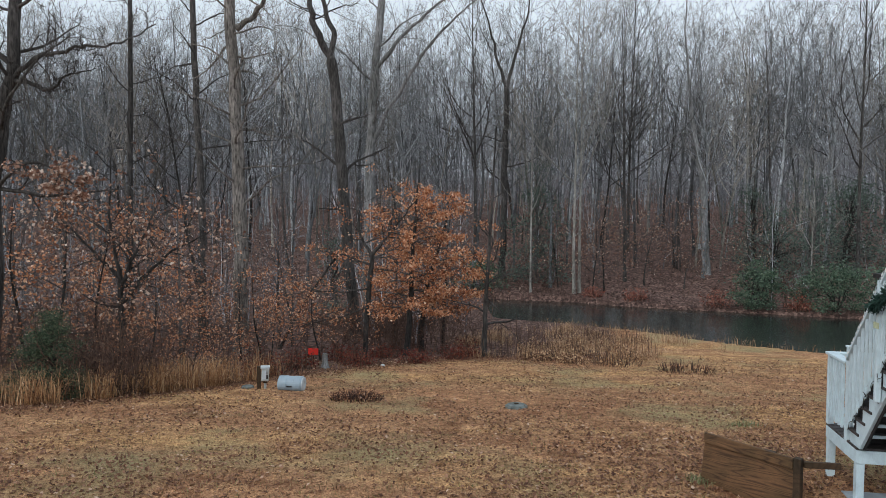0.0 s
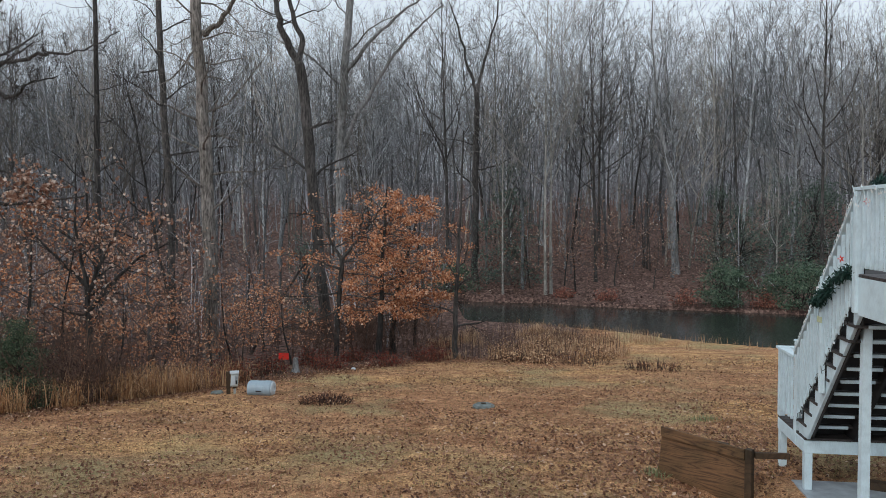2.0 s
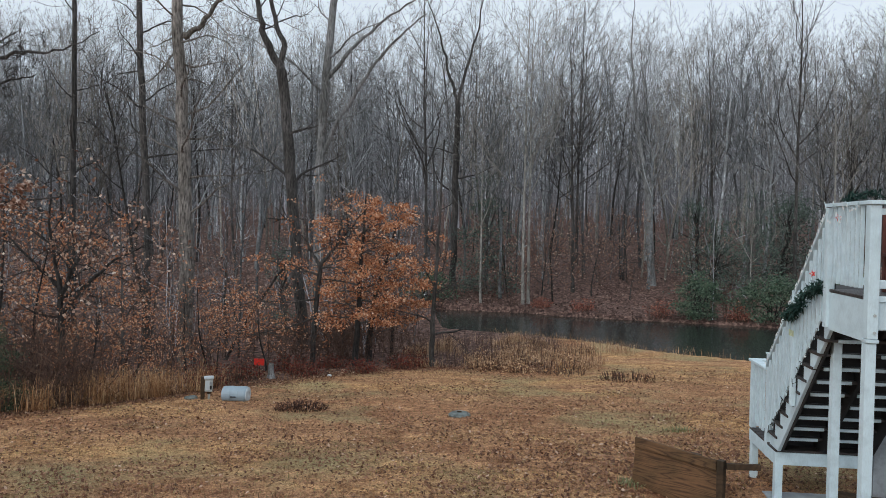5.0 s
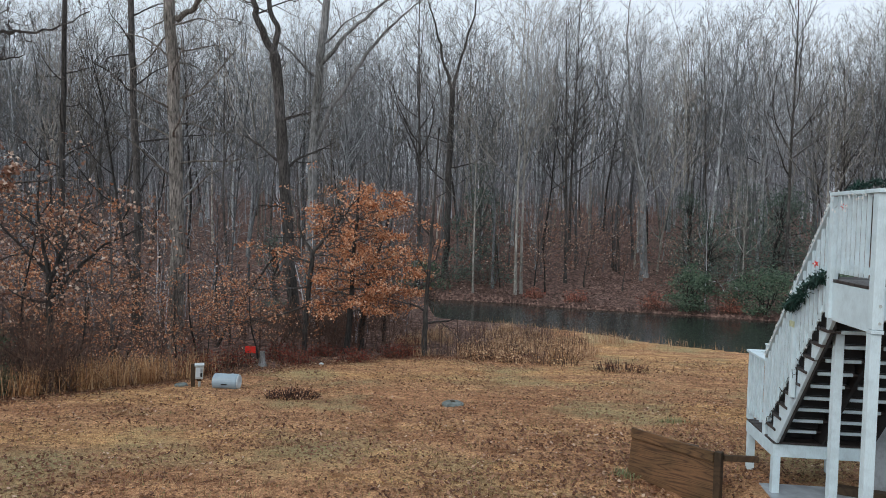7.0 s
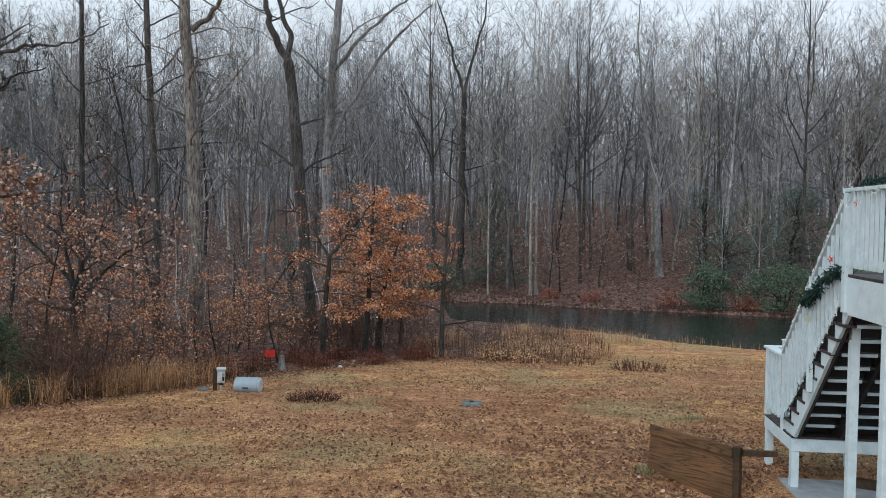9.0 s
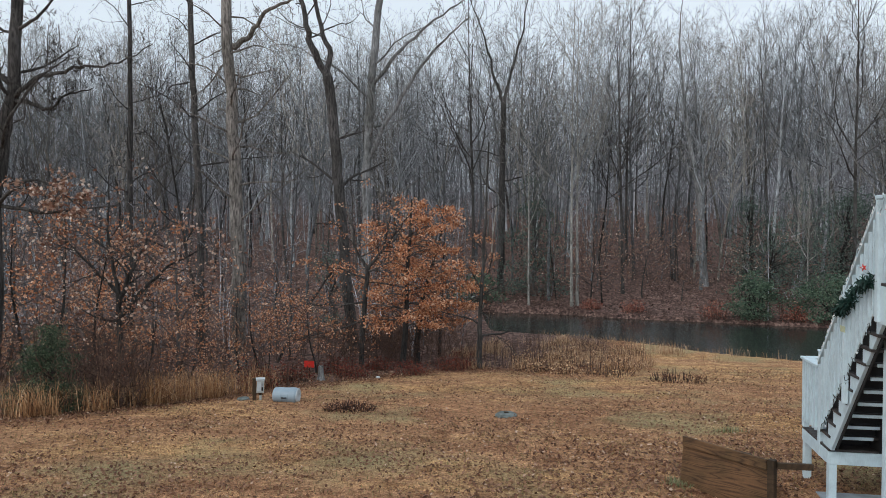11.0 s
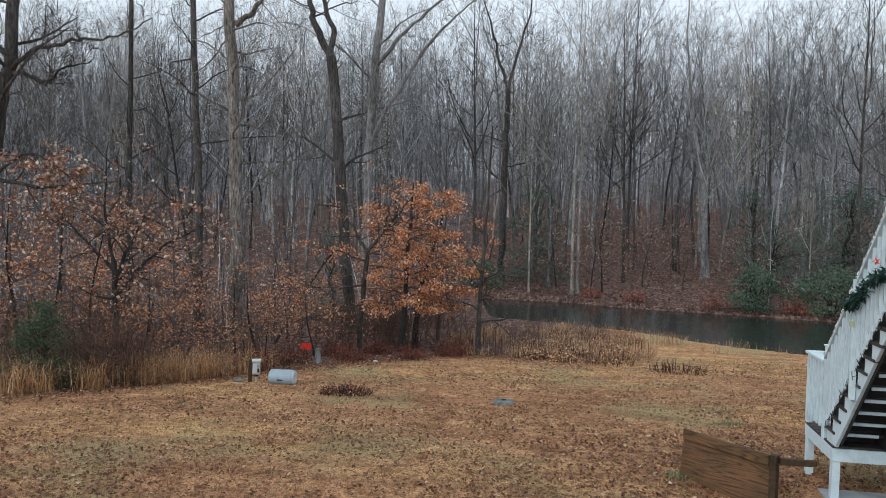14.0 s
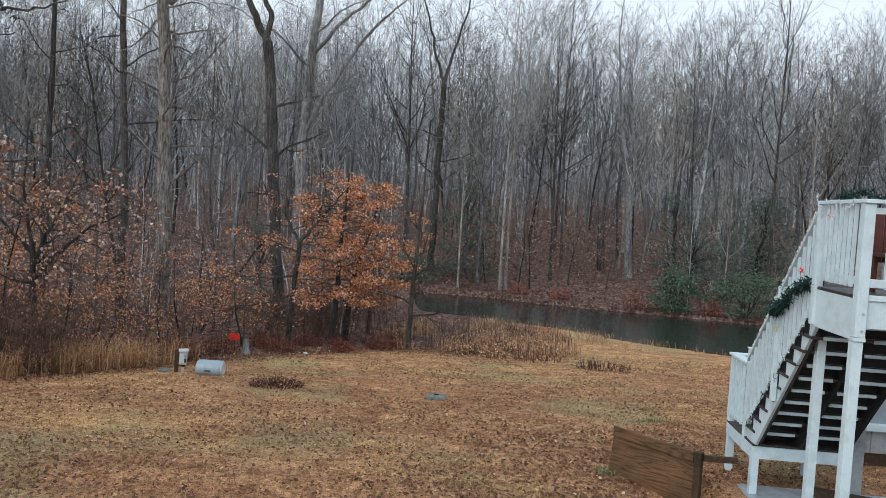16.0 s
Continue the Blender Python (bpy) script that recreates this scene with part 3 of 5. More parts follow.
# the trees that stand out, along the yard's edge
shaped_tree("oak_tree", [(17.5, -10.5, -1.5), (17.5, -10.3, 0.1), (17.5, -10.22, 3.2), (17.5, -10.05, 4.6), (17.5, -9.75, 5.75), (17.5, -9.6, 8.5), (17.8, -9.5, 14)], 0.21, dict(BIG, many=(10, 7, 6)), BARK_OAK,
            "large dark-barked oak with a bent trunk and long bare limbs", 11,
            forks=[([(17.5, -9.85, 5.55), (17.3, -9.1, 6.15), (17.2, -8.5, 6.2), (17.1, -7.9, 6.35), (17, -7.2, 6.3), (17.0, -6.3, 6.8)], 0.06, 13, 0.15, 0.2),
                   ([(17.5, -9.85, 5.65), (17.3, -9.2, 5.5), (17.1, -8.75, 5.3), (17, -8.3, 5.65), (16.9, -7.6, 5.8)], 0.055, 12, 0.15, 0.2),
                   ([(17.5, -9.7, 5.9), (17.2, -10.3, 6.5), (17.0, -10.6, 7.4)], 0.08, 8, 0.2, 0.3),
                   ([(17.5, -9.68, 7.2), (17.3, -8.9, 7.6), (17.1, -8.2, 8.5)], 0.045, 9, 0.2, 0.3),
                   ([(17.5, -10.2, 3.1), (17.2, -9.4, 3.75), (17, -8.7, 3.65), (16.9, -7.8, 3.0)], 0.05, 12, 0.2, 0.2)],
            leaf=(LEAF_TAN, 2, 0.085, 0.1, 0.35, 0.5, 0.4, 0.09, 3.0))
shaped_tree("tulip_tree", [(25, -6.5, -2), (25, -6.52, 0), (25, -6.55, 4), (25, -6.72, 7), (25, -6.9, 9.6), (25.2, -7.0, 20)], 0.25, dict(BIG, many=(26, 6, 4), ratio=(0.17, 0.42, 0.4), angle=((60, 95), (25, 60), (25, 60)), lift=(0.05, 0.0, 0.02, 0.02), slim=(0.2, 0.5, 0.5)), BARK_SHAGGY,
            "tall straight tree with pale shaggy bark and thin side limbs", 12,
            forks=[([(25, -6.6, 8.7), (24.9, -6.1, 9.0), (24.8, -5.4, 9.9), (24.7, -4.6, 10.2), (24.6, -3.6, 10.6)], 0.1, 9, 0.3, 0.2)], tip=0.6)
shaped_tree("forked_oak", [(30, -3.2, -2.2), (30, -3.45, 0), (30, -3.75, 3.5), (30, -3.9, 6), (30, -4.2, 8.7)], 0.23, dict(BIG, many=(5, 5, 5), ratio=(0.3, 0.4, 0.4)), BARK_OAK,
            "tall oak that divides into two heavy stems", 13,
            forks=[([(30, -4.2, 8.6), (30, -4.8, 9.8), (30, -5.2, 11.2), (30.2, -5.5, 14), (30.4, -6, 20)], 0.16, 10, 0.3, 0.2),
                   ([(30, -4.2, 8.6), (30, -4.15, 9.8), (30, -4.6, 11.2), (29.8, -4.9, 14), (29.8, -4.6, 19)], 0.13, 10, 0.3, 0.2)], tip=0.85)
shaped_tree("beech_tree", [(33, -3.0, -2.2), (33, -2.95, 3), (33, -2.85, 7), (33, -2.6, 10.5), (33, -2.2, 14), (33, -2.0, 20)], 0.23, dict(BIG, many=(9, 6, 5)), BARK_BEECH,
            "tall smooth grey beech with wide rising limbs", 14,
            forks=[([(33, -2.95, 5.6), (32.6, -2.0, 7.3), (32.2, -0.8, 9.2), (31.9, 0.3, 10.6), (31.7, 1.6, 11.6)], 0.11, 10, 0.3, 0.25),
                   ([(33, -2.8, 8.8), (32.8, -1.6, 10.3), (32.6, -0.2, 11.5), (32.5, 1.4, 12.6)], 0.1, 9, 0.3, 0.25)])
shaped_tree("oak_tree", [(28, -8.7, -2.2), (28, -8.75, 3), (28, -8.95, 8), (28, -9.1, 12), (28, -9.2, 20)], 0.15, dict(BIG, many=(16, 5, 4), ratio=(0.16, 0.4, 0.4)), BARK_OAK,
            "tall straight dark-barked tree with short bare limbs", 15, tip=0.5)
shaped_tree("oak_tree", [(30, -12.2, -2.2), (30, -12.2, 3), (30, -12.1, 8), (30, -12.2, 20)], 0.15, dict(BIG, many=(15, 6, 5), ratio=(0.15, 0.4, 0.4)), BARK_OAK,
            "tall slender dark-barked tree with bare limbs", 16, tip=0.4)
shaped_tree("dead_tree", [(26.5, -5.6, -2.1), (26.4, -4.7, -0.6), (26.2, -3.9, 0.6), (26.0, -3.2, 1.5)], 0.055, dict(LOW, many=(3, 2, 2)), BARK_DARK,
            "dead dark trunk leaning across the edge of the woods", 17, tip=0.6)
shaped_tree("young_tree", [(24.5, 1.6, -2.0), (24.5, 1.58, -0.8), (24.5, 1.65, 0.4), (24.5, 1.75, 2.2), (24.6, 1.9, 5.5)], 0.1, dict(LOW, many=(11, 5, 4), ratio=(0.22, 0.4, 0.4)), BARK_DARK,
            "slim dark young tree at the corner of the lawn", 18, tip=0.25)

shaped_tree("maple_tree", [(19, -8.0, -1.6), (19, -7.95, -0.4), (19, -7.97, 0.5), (19, -8.0, 1.2)], 0.085, dict(LOW, many=(4, 5, 4), ratio=(0.5, 0.4, 0.4)), BARK_DARK,
            "small dark maple with fanning branches and scattered tan leaves", 25,
            forks=[([(19, -7.97, 0.3), (18.9, -7.3, 1.1), (18.8, -6.4, 1.8), (18.7, -5.6, 2.2)], 0.055, 10, 0.15, 0.2), ([(19, -7.97, 0.8), (19, -7.45, 1.9), (19, -6.95, 3.0)], 0.06, 9, 0.15, 0.2),
                   ([(19, -8.0, 1.1), (19, -8.25, 2.4), (19, -8.15, 4.2)], 0.05, 10, 0.15, 0.2), ([(19, -8.0, 1.0), (19, -8.9, 1.9), (19, -9.6, 2.6)], 0.045, 9, 0.15, 0.2)],
            leaf=(LEAF_TAN, 1, 0.095, 0.1, 0.35, 0.5, 0.42, 0.6), tip=0.75)
shaped_tree("forked_oak", [(50, 4.5, -1.6), (50, 4.55, 4), (50, 4.6, 8), (50, 4.65, 11.4)], 0.22, dict(BIG, many=(5, 5, 5), ratio=(0.3, 0.4, 0.4)), BARK_OAK, "dark oak dividing into a wide fork above the pond", 26,
            forks=[([(50, 4.65, 11.2), (50, 4.0, 13), (50, 3.4, 15.4), (50, 2.4, 18)], 0.12, 10, 0.25, 0.2), ([(50, 4.65, 11.2), (50, 5.2, 13.2), (50, 6.0, 16), (50, 6.4, 19)], 0.12, 10, 0.25, 0.2)], tip=0.8)
shaped_tree("leaning_oak", [(51, 18.6, -1.5), (51, 18.5, 2), (51, 18.2, 5), (51, 17.7, 7.6), (51, 17.2, 10.5), (51, 16.8, 15), (51, 16.9, 19)], 0.27, dict(BIG, many=(9, 6, 5), ratio=(0.26, 0.4, 0.4)), BARK_BEECH, "grey bent oak with pale drooping limbs above the bank", 27,
            forks=[([(51, 17.9, 7.0), (50.6, 17.0, 8.3), (50.3, 15.9, 8.2), (50.1, 15.2, 6.6), (50, 14.9, 4.6)], 0.08, 9, 0.3, 0.25), ([(51, 18.1, 5.6), (50.6, 19.2, 6.8), (50.3, 20.6, 7.2)], 0.07, 7, 0.3, 0.25)], tip=0.06)

# the copper-leaved beeches at the middle of the lawn's far edge
SPRAY = dict(LOW, segs=(8, 4, 2), wander=(0.08, 0.12, 0.16), lift=(0.06, 0.0, -0.03), tip=(0.25, 0.3, 0.5), sides=(8, 4, 2), many=(0, 6), angle=((35, 65), (30, 60)), ratio=(0.42, 0.45), plane=0.22)
SPRAY["from"] = (0.22, 0.12)


def tiers(v, w, low, high, left, right, deep, count, seed, rad=0.03):
    """Level limbs round a trunk at (v, w), longest below the middle of the crown."""
    r = np.random.default_rng(seed)
    out = []
    for k in range(count):
        f = (k + r.uniform(0.2, 0.8)) / count
        z = low + (high - low) * f
        a = 2.4 * k + r.uniform(-0.4, 0.4)
        c, d = math.cos(a), math.sin(a)
        full = (0.62 + 1.5 * f if f < 0.25 else 1.0 if f < 0.6 else 1 - 1.75 * (f - 0.6)) * r.uniform(0.72, 1.08)
        x, y = (right if c > 0 else left) * c * full, deep * d * full
        rise = r.uniform(0.05, 0.3) * (0.4 + f)
        out.append(([(v, w, z), (v + 0.35 * y, w + 0.35 * x, z + rise), (v + 0.7 * y, w + 0.7 * x, z + rise * 1.5), (v + y, w + x, z + rise * 1.25)], rad * (1.1 - 0.5 * f), 9, 0.12, 0.25))
    return out


shaped_tree("copper_beech", [(24.4, -2.35, -2), (24.4, -2.25, -0.5), (24.4, -2.1, 1.35)], 0.09, dict(SPRAY, many=(0, 5)), BARK_DARK,
            "young forked beech holding copper-brown dead leaves", 21,
            forks=[([(24.4, -2.1, 1.3), (24.4, -2.5, 1.9), (24.4, -2.6, 3.0), (24.4, -2.65, 4.4)], 0.055, 9, 0.15, 0.2),
                   ([(24.4, -2.1, 1.3), (24.4, -1.7, 1.8), (24.4, -1.3, 2.3), (24.2, -0.6, 3.2)], 0.065, 10, 0.15, 0.2),
                   ([(24.4, -1.6, 1.9), (24.3, -1.45, 2.6), (24.2, -1.2, 3.6)], 0.035, 7, 0.15, 0.2),
                   ([(24.4, -2.12, 1.2), (24.1, -1.6, 1.4), (23.8, -0.9, 1.8)], 0.04, 6, 0.15, 0.2),
                   ([(24.4, -2.2, 1.0), (24.2, -3.0, 1.3), (24.0, -3.9, 1.5)], 0.035, 6, 0.15, 0.2),
                   ([(24.4, -2.2, 0.2), (24.2, -3.1, 0.1), (24.0, -4.1, 0.15), (24.0, -4.9, 0.0)], 0.035, 12, 0.15, 0.2),
                   ([(24.4, -2.25, -0.4), (24.2, -3.1, -0.7), (24.0, -3.9, -0.85), (23.9, -4.5, -1.0)], 0.032, 11, 0.15, 0.2),
                   ([(24.4, -2.25, -0.1), (24.0, -1.9, -0.4), (23.7, -1.4, -0.6)], 0.025, 7, 0.15, 0.2)], leaf=(LEAF_RUST, 4, 0.075, 0.1, 0.5, 0.6, 0.4, 0.72), tip=0.8)
shaped_tree("copper_beech", [(24.7, -0.95, -2), (24.7, -0.85, 0), (24.7, -0.75, 2), (24.7, -0.65, 3.6)], 0.11, SPRAY, BARK_DARK,
            "young beech thick with copper-orange dead leaves", 22, forks=tiers(24.7, -0.82, -0.7, 3.3, 2.1, 1.7, 1.5, 28, 221), leaf=(LEAF_RUST, 3, 0.075, 0.09, 0.5, 0.6, 0.4, 0.8), tip=0.2)
shaped_tree("copper_beech", [(26, -0.55, -2.1), (26, -0.4, 0), (26, 0.1, 1.5), (25.9, 0.5, 3.4)], 0.11, SPRAY, BARK_DARK,
            "young beech with spreading limbs of copper leaves", 23, forks=tiers(25.9, 0.0, -0.7, 3.1, 1.9, 2.2, 1.6, 30, 231), leaf=(LEAF_RUST, 3, 0.08, 0.1, 0.5, 0.6, 0.4, 0.8), tip=0.2)

# saplings that keep some leaves, in the shade of the woods
SAPLINGS = [tree_meshes(40 + k, 4.6 + 0.5 * k, 0.05 + 0.007 * k, LOW, BARK_DARK, (LEAF_RUST if k == 2 else LEAF_TAN, (1, 1, 2, 1)[k], 0.095, 0.12, 0.45, 0.6, 0.42, (0.35, 0.5, 0.75, 0.3)[k])) for k in range(4)]
rng = np.random.default_rng(5)
row = [(16.9, -10.5, 0.8), (19.6, -8.9, 0.8), (19.5, -10.0, 0.9), (20.5, -7.0, 0.8), (17.5, -12.2, 0.9), (21, -11.5, 1), (22, -9.0, 0.9), (23, -13, 1.0), (23, -6.0, 0.7), (19, -14, 1), (24, -10.2, 0.9),
       (25, -15, 1.1), (26, -8, 0.9), (27, -5.2, 0.8), (27.5, -1.5, 0.8), (28, 0.3, 0.9), (29, -11, 1), (30, -15, 1.1), (21.6, -5.0, 0.55), (31, -6.5, 0.9), (22.5, -16, 1)]
for k, (v, w, s) in enumerate(row):
    plant("sapling", SAPLINGS[k % 4], ground_at(v, w), "thin understorey sapling with scattered tan dead leaves", "sapling", "saplings along the wood's edge", 77.0 * k, s)
for k, (v, w) in enumerate([(18.3, -9.2), (18.9, -7.3), (19.6, -6.4), (20.3, -8.2), (18.2, -10.9), (20.8, -9.7), (21.5, -6.3), (22.4, -7.6), (19.2, -11.8), (22.6, -5.0), (23.2, -3.6), (24.0, -5.6)]):
    plant("beech_seedling", SAPLINGS[2 - 2 * (k % 3 == 0)], ground_at(v, w), "low beech seedling thick with rusty dead leaves", "sapling", "seedlings along the wood's edge", 61.0 * k, (0.42, 0.5, 0.36)[k % 3])
for k, (v, w, f) in enumerate([(46.5, 10.6, 1.0), (48, 13.5, 0.9), (47.2, 15.8, 0.7), (51, 11.2, 1.1), (45.5, 19.6, 0.8), (52, 17.2, 1.1), (49, 20.8, 0.9), (48.4, 7.4, 0.8), (54, 14.4, 1.2)]):
    plant("sapling", SAPLINGS[1], ground_at(v, w), "young beech with pale tan leaves on the far slope", "sapling", "saplings on the far slope", 71.0 * k, f)
for k in range(20):
    w = rng.uniform(-30, 26)
    v = rng.uniform(48, 74) - 0.25 * max(w, 0)
    plant("sapling", SAPLINGS[(0, 1, 3)[k % 3]], ground_at(v, w), "thin sapling with tan dead leaves on the far slope", "sapling", "saplings on the far slope", 53.0 * k, rng.uniform(0.7, 1.2))

# the woods: tall bare trunks, nearest ones as single trees
GREY = [tree_meshes(60 + k, (21, 24, 19, 22, 25, 20, 23, 18)[k], (0.13, 0.18, 0.1, 0.14, 0.2, 0.1, 0.16, 0.08)[k], TALL, (BARK_GREY, BARK_GREY, BARK_PALE, BARK_DARK, BARK_GREY, BARK_PALE, BARK_GREY, BARK_GREY)[k],
                    lean=((0.01, 0.0), (-0.02, 0.01), (0.008, 0), (0, 0.02), (-0.01, 0), (0.015, 0.01), (-0.02, 0), (0.025, -0.02))[k]) for k in range(8)]
# single trees of the far bank that can be told apart, straight-stemmed: (v, w, pale or not, size)
STRAIGHT = dict(TALL, wander=(0.012, 0.15, 0.18, 0.2))
POPLAR = tree_meshes(160, 19, 0.1, STRAIGHT, BARK_POPLAR)
HICKORY = tree_meshes(161, 22, 0.14, STRAIGHT, BARK_OAK)
for v, w, pale, f in [(45.6, 8.5, 1, 1.0), (45.9, 8.9, 1, 0.95), (46, 5.9, 1, 0.7), (72, 20.6, 1, 1.1), (58, 24.2, 1, 0.95), (46, 28.8, 1, 0.9), (41.5, 21.0, 1, 0.45),
                      (47, 2.5, 0, 0.9), (60, 15.5, 0, 0.95), (50, 28.5, 0, 1.0), (49, 12.5, 0, 0.8)]:
    plant("forest_tree", POPLAR if pale else HICKORY, ground_at(v, w), "tall bare tree with a straight pale trunk on the bank" if pale else "tall bare dark hardwood rising from the leaf-covered bank", "tree", "bare trees of the woods", 40.0 * v, f)
spots = []
tries = 0
while len(spots) < 235 and tries < 20000:
    tries += 1
    v = 27 + 63 * rng.uniform() ** 0.8
    w = rng.uniform(-0.78, 0.72) * (v + 6)
    if v < np.interp(w, FAR_W, FAR_V) + 2.0 and w > 1.5:
        continue
    if v < 46 and w > 0.5 or v < 34 and -8 < w < 1 or v < 50 and rng.uniform() < 0.62:
        continue
    if pond_depth(v, w) > -1.5 or any((v - a) ** 2 + (w - b) ** 2 < 2.6 for a, b in spots):
        continue
    spots.append((v, w))
for k, (v, w) in enumerate(spots):
    plant("forest_tree", GREY[k % 8], ground_at(v, w), "tall bare grey hardwood standing in leaf litter", "tree", "bare trees of the woods", 137.5 * k,
          min(1.25, max(0.5, (2.55 + (0.272 if w < 0.1 * v else 0.295) * v * rng.uniform(0.7, 1.07) - float(height(v, w))) / ((21, 24, 19, 22, 25, 20, 23, 18)[k % 8] * 1.1))))


def far_woods():
    wood_soup = Soup()
    kinds = []
    for k in range(6):
        r = np.random.default_rng(90 + k)
        t, tips = Soup(), []
        grow(t, t, tips, r, (0, 0, -0.3), (r.normal(0, 0.03), r.normal(0, 0.03), 1), r.uniform(19, 24), r.uniform(0.09, 0.16), 0, FAR)
        kinds.append((np.concatenate(t.v), np.concatenate(t.q)))
    r = np.random.default_rng(7)
    for k in range(560):
        v = 80 + 80 * r.uniform()
        w = r.uniform(-0.85, 0.75) * (v + 8)
        co, q = kinds[k % 6]
        a = r.uniform(0, 6.28)
        s = r.uniform(0.8, 1.1)
        turned = np.stack([co[:, 0] * math.cos(a) - co[:, 1] * math.sin(a), co[:, 0] * math.sin(a) + co[:, 1] * math.cos(a), co[:, 2]], -1) * s
        wood_soup.add(turned + np.array(ground_at(v, w)), q)
    tagged(new("distant_woods", wood_soup.mesh("distant_woods", BARK_HAZY)), "distant hillside of bare grey winter hardwoods, pale haze in their colour", "woods", kind="stuff")


far_woods()


def farthest_woods():
    """The last rows of trees on the ridge, thin enough to let the sky through."""
    spec = dict(FAR, segs=(4, 2, 1), wander=(0.04, 0.18, 0.15), many=(13, 5), sides=(2, 2, 2), thin=0.035, ratio=(0.3, 0.45))
    spec["from"] = (0.06, 0.1)
    r = np.random.default_rng(17)
    kinds, s = [], Soup()
    for k in range(8):
        t = Soup()
        grow(t, t, [], r, (0, 0, -0.3), (r.normal(0, 0.04), r.normal(0, 0.04), 1), r.uniform(13, 19), r.uniform(0.12, 0.2), 0, spec)
        kinds.append((np.concatenate(t.v), np.concatenate(t.q)))
    for k in range(950):
        v = 140 + 70 * r.uniform()
        w = r.uniform(-0.85, 0.75) * (v + 8)
        co, q = kinds[k % 8]
        a, f = r.uniform(0, 6.28), r.uniform(0.75, 1.1)
        s.add(np.stack([co[:, 0] * math.cos(a) - co[:, 1] * math.sin(a), co[:, 0] * math.sin(a) + co[:, 1] * math.cos(a), co[:, 2]], -1) * f + np.array(ground_at(v, w)), q)
    tagged(new("ridge_woods", s.mesh("ridge_woods", BARK_HAZY)), "bare grey woods along the far ridge, pale haze in their colour", "woods", kind="stuff")


farthest_woods()


def understorey():
    """Thin bare young trees and shrubs between the trunks."""
    s, kinds = Soup(), []
    for k in range(6):
        r = np.random.default_rng(190 + k)
        t = Soup()
        grow(t, t, [], r, (0, 0, -0.2), (r.normal(0, 0.08), r.normal(0, 0.08), 1), r.uniform(3.5, 8.0), r.uniform(0.025, 0.05), 0, THIN)
        kinds.append((np.concatenate(t.v), np.concatenate(t.q)))
    r = np.random.default_rng(8)
    done = 0
    while done < 640:
        v = 22 + 150 * r.uniform() ** 1.15
        w = r.uniform(-0.8, 0.72) * (v + 5)
        if v < np.interp(w, EDGE_W, EDGE_V) + 2.5 or pond_depth(v, w) > -1.0 or (w > 1.5 and v < np.interp(w, FAR_W, FAR_V) + 0.6) or (v < 27 and -4.5 < w < 1.5) or (w > 3 and v < 75 and r.uniform() < 0.6):
            continue
        co, q = kinds[done % 6]
        a, k = r.uniform(0, 6.28), r.uniform(0.6, 1.1) * (1.0 if v < 75 else 1.3 if v < 110 else 1.8)
        turned = np.stack([co[:, 0] * math.cos(a) - co[:, 1] * math.sin(a), co[:, 0] * math.sin(a) + co[:, 1] * math.cos(a), co[:, 2]], -1) * k
        s.add(turned + np.array(ground_at(v, w)), q)
        done += 1
    tagged(new("understorey", s.mesh("understorey", BARK_HAZY)), "thin bare young trees and shrubs filling the woods", "woods", kind="stuff")


understorey()


# ---- evergreens ----
def evergreen(name, v, w, wide, tall, material, label, seed, leaf=0.09, count=2600, cone=0.0):
    r = np.random.default_rng(seed)
    base = ground_at(v, w)
    ob = empty(name, base, label, "bush" if tall < 4 else "tree")
    stem = Soup()
    tips = []
    stems = 1 if cone else 6
    for k in range(stems):
        a = 6.28 * k / stems
        pts = [np.array((0, 0, -0.1))]
        for j in range(1, 7):
            f = j / 6
            pts.append(np.array((math.cos(a) * wide * 0.3 * f * (stems > 1), math.sin(a) * wide * 0.3 * f * (stems > 1), tall * 0.85 * f)) + r.normal(0, 0.03 * tall, 3) * (j < 6))
        stem.tube(pts, np.linspace(0.02 * tall, 0.005 * tall, 7), 6)
    clumps = 90 if cone else 70
    for k in range(clumps):
        h = r.uniform(0.04, 1.0) ** (1.4 if cone else 0.8)
        reach = wide / 2 * ((1 - h) ** 0.8 * cone + (1 - cone) * math.sqrt(max(0.05, 1 - (1.6 * h - 0.6) ** 2))) * r.uniform(0.35, 1.1 + 0.35 * (cone > 0))
        a = r.uniform(0, 6.28)
        tips.append((np.array((math.cos(a) * reach, math.sin(a) * reach, h * tall * r.uniform(0.85, 1.08))), None))
        stem.tube([np.array((0, 0, max(0.05, h * tall * 0.7))), tips[-1][0]], [0.004 * tall, 0.0015 * tall], 3)
    piece("stem", stem.mesh("stem", BARK_DARK), ob)
    piece("foliage", leaves(tips, r, max(8, count // clumps), leaf, 0.085 * wide if not cone else 0.1 * wide, 0.1, 0.7).mesh("foliage", material), ob)
    return ob


evergreen("juniper_bush", 16.4, -8.4, 1.45, 1.75, JUNIPER, "small dark green juniper among tall dry grass", 31, 0.04, 15000, 0.8)
evergreen("rhododendron", 40.2, 17.4, 2.6, 2.4, RHODO, "rounded green rhododendron at the water's edge", 32, 0.12, 4600)
evergreen("rhododendron", 39.2, 21.2, 4.0, 2.4, RHODO, "broad green evergreen shrub above the pond", 33, 0.12, 5600)
evergreen("rhododendron", 39.6, 25.4, 4.4, 2.6, RHODO, "tall green evergreen shrub above the pond", 34, 0.16, 4200)
evergreen("hemlock", 48.5, 6.6, 4.4, 7.5, HAZY_GREEN, "shady green hemlock on the far bank", 35, 0.14, 4600, 0.75)
evergreen("hemlock", 58, 33, 6, 6, HAZY_GREEN, "green hemlock deep in the woods", 36, 0.2, 3000, 0.7)
